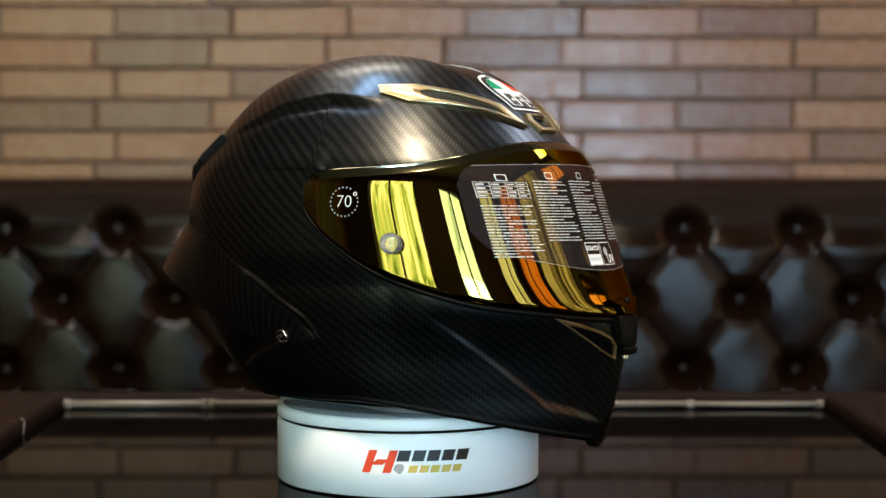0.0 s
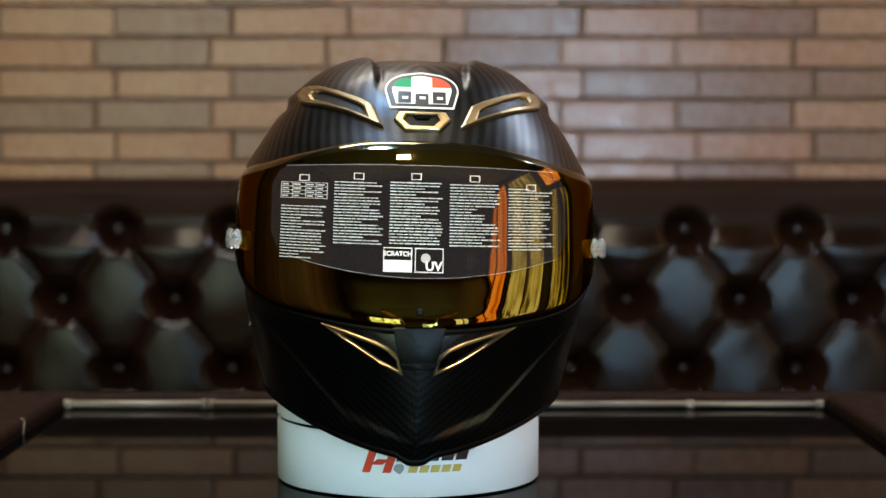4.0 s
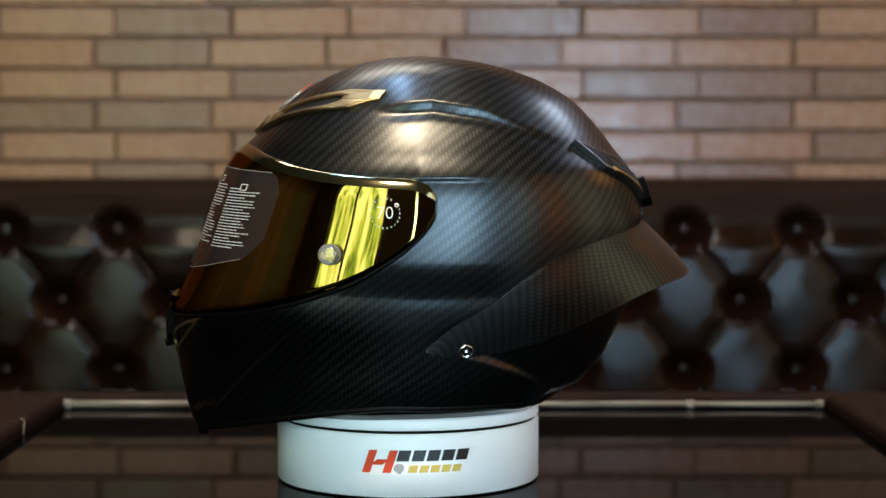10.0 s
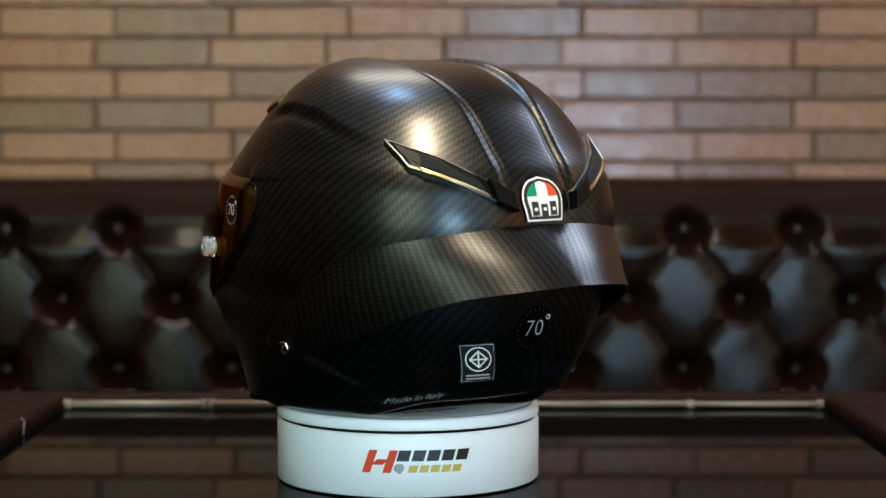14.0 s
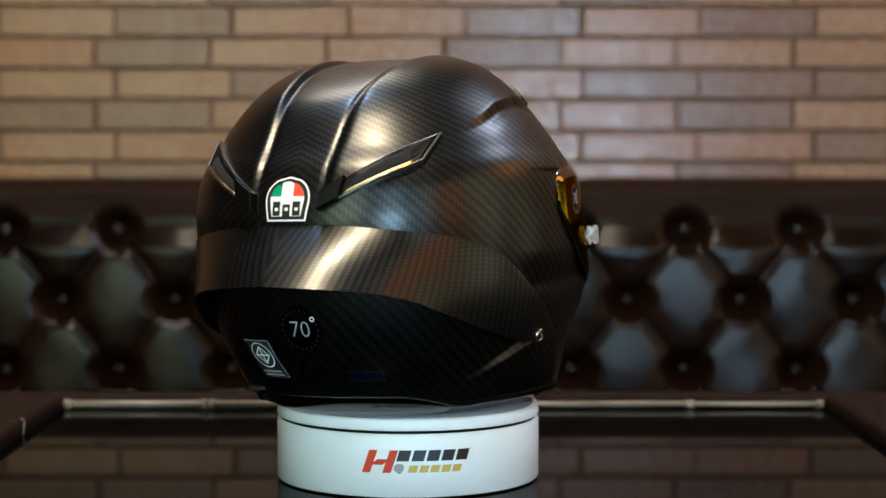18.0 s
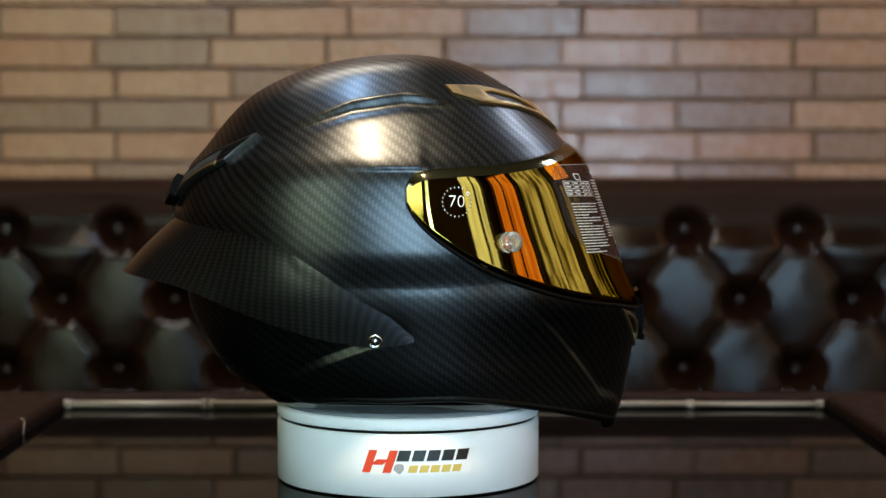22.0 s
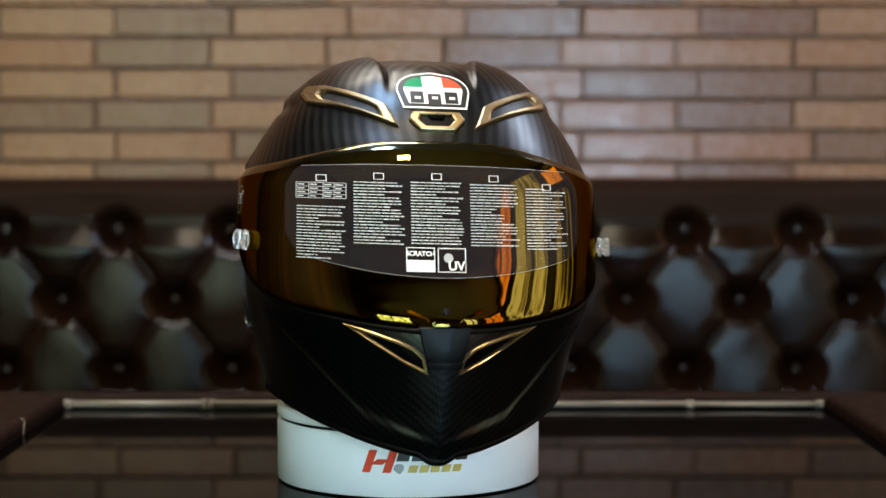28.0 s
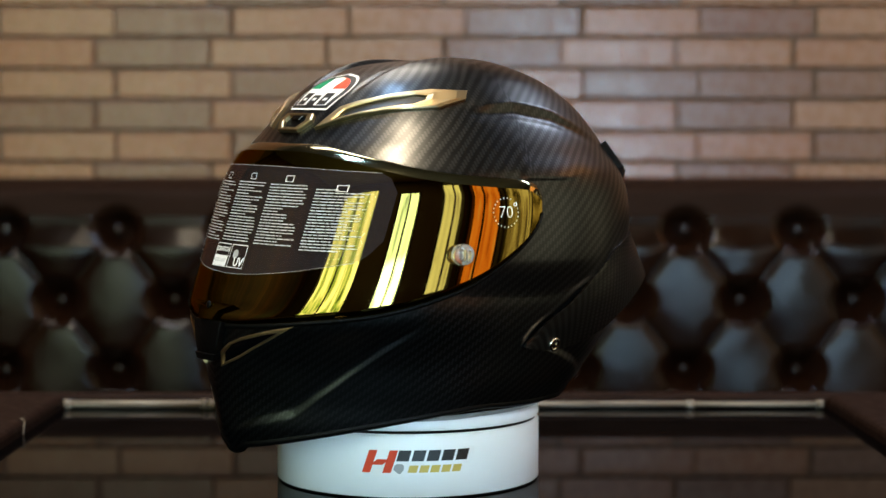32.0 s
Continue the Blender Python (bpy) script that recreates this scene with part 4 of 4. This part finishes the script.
# rear outlets: pointed plates with a slot
for side in (1, -1):
    EX_OUT = [(0.0240, 0.2075), (0.0255, 0.2190), (0.0860, 0.2565), (0.0825, 0.2375), (0.0560, 0.2240), (0.0330, 0.2120)]
    EX_HOLE = [(0.0270, 0.2105), (0.0275, 0.2180), (0.0815, 0.2515), (0.0795, 0.2400), (0.0555, 0.2270), (0.0345, 0.2150)]
    prism("outlet_rim", flip(EX_OUT, side), back, -0.002, 0.0050, M_RIM, helmet, "thin steel outlet rim", flip([(a + (c - a) * 0.35, b + (d - b) * 0.35) for (a, b), (c, d) in zip(EX_OUT, EX_HOLE)], side))
    prism("outlet_plate", flip([(a + (c - a) * 0.3, b + (d - b) * 0.3) for (a, b), (c, d) in zip(EX_OUT, EX_HOLE)], side), back, -0.002, 0.0046, M_BLACK, helmet, "satin black outlet plate")
    prism("outlet_fin", flip([(0.0235, 0.2070), (0.0250, 0.2185), (0.0400, 0.2275), (0.0370, 0.2135)], side), back, 0.001, 0.0095, M_BLACK, helmet, "black raised outlet fin")
    prism("outlet_slot", flip([(0.0420, 0.2205), (0.0460, 0.2275), (0.0735, 0.2440), (0.0755, 0.2375)], side), back, 0.003, 0.0054, M_CLOTH, helmet, "dark outlet slot")
    prism("outlet_edge", flip([(0.0400, 0.2172), (0.0420, 0.2198), (0.0768, 0.2372), (0.0770, 0.2345)], side), back, 0.003, 0.0058, M_GOLD, helmet, "bronze slot edge")


# ---- prints on the helmet ----
def dome_rows(half, height, grow=0.0, n=14):
    """Rows of the arched badge: upright foot, rounded top."""
    rows = []
    for k in range(n + 1):
        v = k / n
        if v < 0.45:
            w = 0.86 + 0.14 * v / 0.45
        else:
            w = math.sqrt(max(0.0, 1 - ((v - 0.45) / 0.55) ** 2.4))
        rows.append((v * (height + 2 * grow) - grow, max(w * (half + grow), 0.0006)))
    return rows


def badge(mapper, half, height, z0, parent):
    """An arched badge: white outline, black ground, three stripes over dark bars."""
    def put(name, rows, mat, off, label):
        sheet(name, rows, lambda u, v: mapper(u, v, off), mat, parent, label, 14)
    outer = dome_rows(half, height, 0.0018)
    put("badge_edge", [(z0 + v, -w, w) for v, w in outer], M_WHITE_INK, 0.0008, "white badge outline")
    put("badge_ground", [(z0 + v, -w, w) for v, w in dome_rows(half, height, 0.0006)], M_BLACK_INK, 0.0010, "black badge ground")
    rows = [(z0 + v, w) for v, w in dome_rows(half * 0.88, height * 0.92, -0.0004)]
    put("badge_field", [(v + height * 0.04, -w, w) for v, w in rows], M_WHITE_INK, 0.0012, "white badge field")
    top = [(v + height * 0.04, w) for v, w in rows if v - z0 > height * 0.46]
    c = half * 0.30
    put("badge_stripe", [(v, max(-w, -half), min(-c, -w + 0.0001) if w < c else -c) for v, w in top], M_GREEN_INK, 0.0014, "")
    put("badge_stripe", [(v, c if w > c else w - 0.0001, w) for v, w in top], M_RED_INK, 0.0014, "")
    for k in (-1, 0, 1):
        a = k * half * 0.50
        zz = z0 + height * (0.07 if k else 0.0)
        put("badge_bar", [(zz + height * 0.36 * q / 2, a - half * 0.19, a + half * 0.19) for q in range(3)], M_BLACK_INK, 0.0014, "")
        put("badge_bar_gap", [(z0 + height * (0.19 + 0.08 * q / 2), a - half * 0.07, a + half * 0.10) for q in range(3)], M_WHITE_INK, 0.0016, "")


badge(lambda u, v, o: front(u, v, o), 0.0245, 0.0235, 0.2795, helmet)
badge(lambda u, v, o: back(-u, v, o + 0.0012), 0.0150, 0.0255, 0.2025, helmet)


def lettering(text, size, mapper, mat, parent, label="", bold=0.0):
    """Text in the built-in font, laid on a surface; mapper takes metres to the right and up from its centre."""
    cu = bpy.data.curves.new("text", "FONT")
    cu.body, cu.size, cu.align_x, cu.align_y = text, size, "CENTER", "CENTER"
    cu.offset, cu.resolution_u = bold, 3
    ob = new("text", cu)
    bpy.context.view_layer.update()
    me = bpy.data.meshes.new_from_object(ob.evaluated_get(bpy.context.evaluated_depsgraph_get()))
    bpy.data.objects.remove(ob)
    for v in me.vertices:
        v.co = mapper(v.co.x, v.co.y)
    return part("lettering", me, mat, parent, label)


def anniversary(mapper, ink):
    """The round print: figures in a ring of dots."""
    lettering("70", 0.0120, lambda u, v: mapper(u, v), ink, helmet, "pale printed figures", -0.00022)
    for k in range(22):
        a = 2 * math.pi * k / 22
        u, v = 0.0100 * math.cos(a), 0.0100 * math.sin(a)
        if 0.5 < a < 0.9:
            continue
        sheet("dot", [(v - 0.0006, u - 0.0004, u + 0.0004), (v + 0.0006, u - 0.0004, u + 0.0004)], lambda p, q: mapper(p, q), M_GREY_INK if ink is M_WHITE_INK else M_GRAPHITE, helmet, "", 1)
    ring_v = [mapper(0.0078 + r * math.cos(a), 0.0056 + r * math.sin(a)) for r in (0.0008, 0.0014) for a in (2 * math.pi * k / 12 for k in range(12))]
    part("degree_mark", mesh_of("degree_mark", ring_v, [(k, (k + 1) % 12, 12 + (k + 1) % 12, 12 + k) for k in range(12)]), M_WHITE_INK, helmet)


for side in (1, -1):
    anniversary(lambda u, v: flank(0.0215 - side * -1 * u * -1, 0.2090 + v, side, 0.0036), M_WHITE_INK)
disc = [back(-0.0158 * r * math.cos(a), 0.1265 + 0.0158 * r * math.sin(a), 0.0010) for r in (1.0, 0.6, 0.2) for a in (2 * math.pi * k / 40 for k in range(40))]
part("round_badge", mesh_of("round_badge", disc, [(j * 40 + k, j * 40 + (k + 1) % 40, j * 40 + 40 + (k + 1) % 40, j * 40 + 40 + k) for j in range(2) for k in range(40)] + [tuple(range(80, 120))]), M_GLOSS, helmet, "round gloss black badge")
anniversary(lambda u, v: back(-u * 1.35, 0.1265 + v * 1.35, 0.0014), M_GREY_INK)

# certificate sticker, small foil label and origin line at the back


def cert(u, v, o=0.0):
    return back(0.0365 - (u - 0.36 * v), 0.1045 + v, 0.0008 + o)


sheet("sticker_edge", [(-0.0135 + 0.027 * k / 4, -0.0115, 0.0115) for k in range(5)], lambda u, v: cert(u, v), M_GREY_INK, helmet, "thin grey sticker edge")
sheet("sticker", [(-0.0131 + 0.0262 * k / 4, -0.0111, 0.0111) for k in range(5)], lambda u, v: cert(u, v, 0.0002), M_BLACK_INK, helmet, "black certificate sticker")
for r0, r1, nseg in ((0.0082, 0.0090, 40), (0.0052, 0.0066, 4)):
    vs = [cert(r * math.cos(a), 0.0030 + r * math.sin(a), 0.0004) for r in (r0, r1) for a in (2 * math.pi * k / nseg for k in range(nseg))]
    part("sticker_mark", mesh_of("sticker_mark", vs, [(k, (k + 1) % nseg, nseg + (k + 1) % nseg, nseg + k) for k in range(nseg)]), M_WHITE_INK, helmet)
for a, b, c, d in ((-0.0006, 0.0006, -0.0058, 0.0058), (-0.0058, -0.0004, -0.0006, 0.0006), (0.0004, 0.0058, -0.0006, 0.0006)):
    sheet("sticker_mark", [(0.0030 + c, a, b), (0.0030 + d, a, b)], lambda u, v: cert(u, v, 0.0005), M_WHITE_INK, helmet, "", 2)
for a, b, z in ((-0.0085, 0.0080, -0.0088), (-0.0085, 0.0085, -0.0112)):
    sheet("sticker_line", [(z - 0.0006, a, b), (z + 0.0006, a, b)], lambda u, v: cert(u, v, 0.0004), M_GREY_INK, helmet, "grey line of small print", 4)
sheet("foil_label_edge", [(0.0890, -0.0490, -0.0260), (0.0970, -0.0490, -0.0260)], lambda u, v: back(u, v, 0.0008), M_RIM, helmet, "dull bright label edge")
sheet("foil_label", [(0.0895, -0.0485, -0.0265), (0.0965, -0.0485, -0.0265)], lambda u, v: back(u, v, 0.0010), M_BLUE_FOIL, helmet, "dark blue foil label")
lettering("Made in Italy", 0.0062, lambda u, v: back(0.0655 - u * 0.92, 0.0805 + v + u * 0.16, 0.0022), M_GREY_INK, helmet, "grey printed words", -0.00006)

sheet("clip", [(0.0800, 0.0275, 0.0287), (0.0860, 0.0262, 0.0274)], lambda u, v: back(u, v, 0.0030), M_STEEL, helmet, "small bright metal clip", 1)

# protective film on the visor with small print in five columns
Y_FILM = 0.1015


def on_visor(u, z, off):
    """u metres across as the wearer faces you, z height, on the visor."""
    return front(u, z, 0.0031 + off)


def film_low(u):
    return 0.1612 + 0.016 * (abs(u) / Y_FILM) ** 2


def film_high(u):
    return 0.2365 - 0.003 * (abs(u) / Y_FILM) ** 2


NF = 40
vs, fs = [], []
for i in range(NF + 1):
    u = -Y_FILM + 2 * Y_FILM * i / NF
    r = 0.012 * max(0.0, (abs(u) / Y_FILM - 0.9) / 0.1) ** 2
    for j in range(13):
        vs.append(on_visor(u, film_low(u) + r + (film_high(u) - film_low(u) - 2 * r) * j / 12, 0.0006))
for i in range(NF):
    for j in range(12):
        k = i * 13 + j
        fs.append((k, k + 13, k + 14, k + 1))
film = part("protective_film", mesh_of("protective_film", vs, fs), M_FILM, visor, "clear printed protective film")
for rim_u, rim_z in (((-0.9, 0.9), film_high), ((-0.9, 0.9), film_low)):
    q = []
    for i in range(31):
        u = (rim_u[0] + (rim_u[1] - rim_u[0]) * i / 30) * Y_FILM
        q += [on_visor(u, rim_z(u) - 0.0001, 0.0008), on_visor(u, rim_z(u) + 0.0001, 0.0008)]
    part("film_edge", mesh_of("film_edge", q, [(2 * i, 2 * i + 2, 2 * i + 3, 2 * i + 1) for i in range(30)]), M_GREY_INK, film)
rng = random.Random(5)
COLUMNS = ((-0.0945, -0.0625), (-0.0585, -0.0250), (-0.0215, 0.0145), (0.0185, 0.0530), (0.0580, 0.0915))
for n, (a, b) in enumerate(COLUMNS):
    bars_v, bars_f = [], []
    z = 0.2250 if n else 0.2210
    low = (0.1745, 0.1835, 0.1835, 0.1835, 0.1825)[n]
    cu = (a + b) / 2
    drop = 0.004 * (abs(cu) / 0.09) ** 2

    def line(u0, u1, zc, h):
        k0 = len(bars_v)
        m = max(1, int((u1 - u0) / 0.006))
        for i in range(m + 1):
            u = u0 + (u1 - u0) * i / m
            for dz in (-h / 2, h / 2):
                bars_v.append(on_visor(u, zc + dz, 0.0010))
        for i in range(m):
            k = k0 + 2 * i
            bars_f.append((k, k + 2, k + 3, k + 1))
    if n == 0:
        for q in range(5):
            line(a, b, 0.2230 - q * 0.0026, 0.0003)
        for q in (a, a + 0.008, a + 0.017, a + 0.024, b - 0.0004):
            line(q, q + 0.0004, 0.2178, 0.0104)
        for q in range(4):
            for u in (a + 0.001, a + 0.009, a + 0.018, a + 0.025):
                line(u, u + rng.uniform(0.003, 0.005), 0.2217 - q * 0.0026, 0.0008)
        z = 0.2100
    while z > low:
        u, end = a + 0.0006, b - (rng.random() * 0.004 if rng.random() < 0.7 else rng.random() * 0.02)
        while u < end:
            w = rng.uniform(0.0018, 0.0062)
            line(u, min(end, u + w), z - drop, rng.uniform(0.0005, 0.00075))
            u += w + 0.0006
        z -= 0.00205
    part("small_print", mesh_of("small_print", bars_v, bars_f), M_PRINT, film, "column of tiny white print")
    for d0, d1 in ((0.0034, 0.0030),):
        zc = 0.2292 - drop - (0.003 if n == 4 else 0)
        q = [on_visor(cu + sx * w, zc + sz * w * 0.62, 0.0010) for w in (d0, d0 - 0.0005) for sx, sz in ((-1, -1), (1, -1), (1, 1), (-1, 1))]
        part("column_mark", mesh_of("column_mark", q, [(k, (k + 1) % 4, 4 + (k + 1) % 4, 4 + k) for k in range(4)], False), M_WHITE_INK, film)


def tile(cu, z0, z1, half):
    loops = []
    for w in (0.0, 0.00045):
        loops += [on_visor(cu + sx * (half - w), z0 + w if sz < 0 else z1 - w, 0.0010) for sx, sz in ((-1, -1), (1, -1), (1, 1), (-1, 1))]
    part("print_box", mesh_of("print_box", loops, [(k, (k + 1) % 4, 4 + (k + 1) % 4, 4 + k) for k in range(4)], False), M_WHITE_INK, film)


tile(-0.0150, 0.1650, 0.1812, 0.0094)
tile(0.0058, 0.1650, 0.1812, 0.0094)
sheet("print_block", [(0.1656, -0.0238, -0.0062), (0.1728, -0.0238, -0.0062)], lambda u, v: on_visor(u, v, 0.0010), M_WHITE_INK, film, "", 4)
lettering("SCRATCH", 0.0042, lambda u, v: on_visor(-0.0150 + u, 0.1770 + v, 0.0012), M_WHITE_INK, film, "white printed word", 0.00012)
lettering("RESISTANT", 0.0034, lambda u, v: on_visor(-0.0150 + u, 0.1692 + v, 0.0013), M_GREY_INK, film, "grey printed word")
lettering("UV", 0.0085, lambda u, v: on_visor(0.0088 + u, 0.1690 + v, 0.0012), M_WHITE_INK, film, "white printed letters", 0.0002)
sun_v = [on_visor(0.0035 + 0.0032 * math.cos(2 * math.pi * k / 14), 0.1745 + 0.0032 * math.sin(2 * math.pi * k / 14), 0.0011) for k in range(14)]
part("sun_print", mesh_of("sun_print", sun_v, [tuple(range(14))]), M_GREY_INK, film)


# ---- bricks of the wall ----
BRICK_W, BRICK_H, JOINT = 0.1935, 0.0515, 0.0054
bl, bh = BRICK_W - JOINT, BRICK_H - JOINT


def brick_mesh(k):
    r = random.Random(k)
    bm = box(0, bl, -0.006, 0.004, 0, bh, 0.0022, 2)
    for v in bm.verts:
        v.co += Vector((r.uniform(-1, 1), r.uniform(-0.6, 0.6), r.uniform(-1, 1))) * 0.0007
    me = bpy.data.meshes.new("brick")
    bm.to_mesh(me)
    bm.free()
    me.materials.append(M_BRICK)
    return me


BRICKS = [brick_mesh(k) for k in range(6)]
DARKS = []
for me in BRICKS:
    dark = me.copy()
    dark.materials.clear()
    dark.materials.append(M_BRICK_DARK)
    DARKS.append(dark)
rng = random.Random(11)
COURSE_Z = TABLE + 0.2376          # a joint's height, about level with the lens
# darker bricks by course and number along it
DARK_AT = {(4, 0), (4, 3), (4, 5), (3, 0), (3, 3), (2, 1), (2, 4), (2, 5), (2, 6), (1, -1), (1, 0), (1, 5), (0, 1), (0, 6), (-1, 0), (-1, 3), (-1, 5), (5, 1), (5, 4)}
far_v, far_f = [], []
for row in range(-9, 29):
    z = COURSE_Z + JOINT / 2 + row * BRICK_H
    start = (-0.552 if row % 2 else -0.517) + JOINT / 2
    for k in range(-12, 19):
        x = start + k * BRICK_W + rng.uniform(-0.002, 0.002)
        if x < x0 or x + bl > x1 or z < 0.02 or z + bh > top:
            continue
        if -3 <= k <= 8 and -2 <= row < 14:
            dark = (row, k) in DARK_AT if -2 < row < 6 else rng.random() < 0.3
            ob = part("brick", (DARKS if dark else BRICKS)[rng.randrange(6)], None, wall_brick)
            ob.location = (x, y1, z)
        elif z > SZ1 - 0.1:
            n = len(far_v)
            far_v += [(x, y1 - 0.009, z), (x + bl, y1 - 0.009, z), (x + bl, y1 - 0.009, z + bh), (x, y1 - 0.009, z + bh), (x - 0.001, y1 + 0.002, z - 0.001), (x + bl + 0.001, y1 + 0.002, z - 0.001), (x + bl + 0.001, y1 + 0.002, z + bh + 0.001), (x - 0.001, y1 + 0.002, z + bh + 0.001)]
            far_f += [(n, n + 1, n + 2, n + 3), (n + 4, n + 5, n + 1, n), (n + 1, n + 5, n + 6, n + 2), (n + 3, n + 2, n + 6, n + 7), (n + 4, n, n + 3, n + 7)]
tagged(part("outer_bricks", mesh_of("outer_bricks", far_v, far_f, False), M_BRICK, wall_brick), "more brown bricks of the same wall", kind="stuff")


def motions():
    rows = []
    spin = []
    for k in range(33):
        a = FACING + SPIN * k
        rows.append((float(k), pose(0, 0, TABLE, 0, 0, a) @ pose(0, 0.0002, 0, -1.6, 0, 0)))
        spin.append((float(k), pose(0, 0, 0, 0, 0, a)))
    walk(helmet, rows)
    walk(platter, spin)


motions()
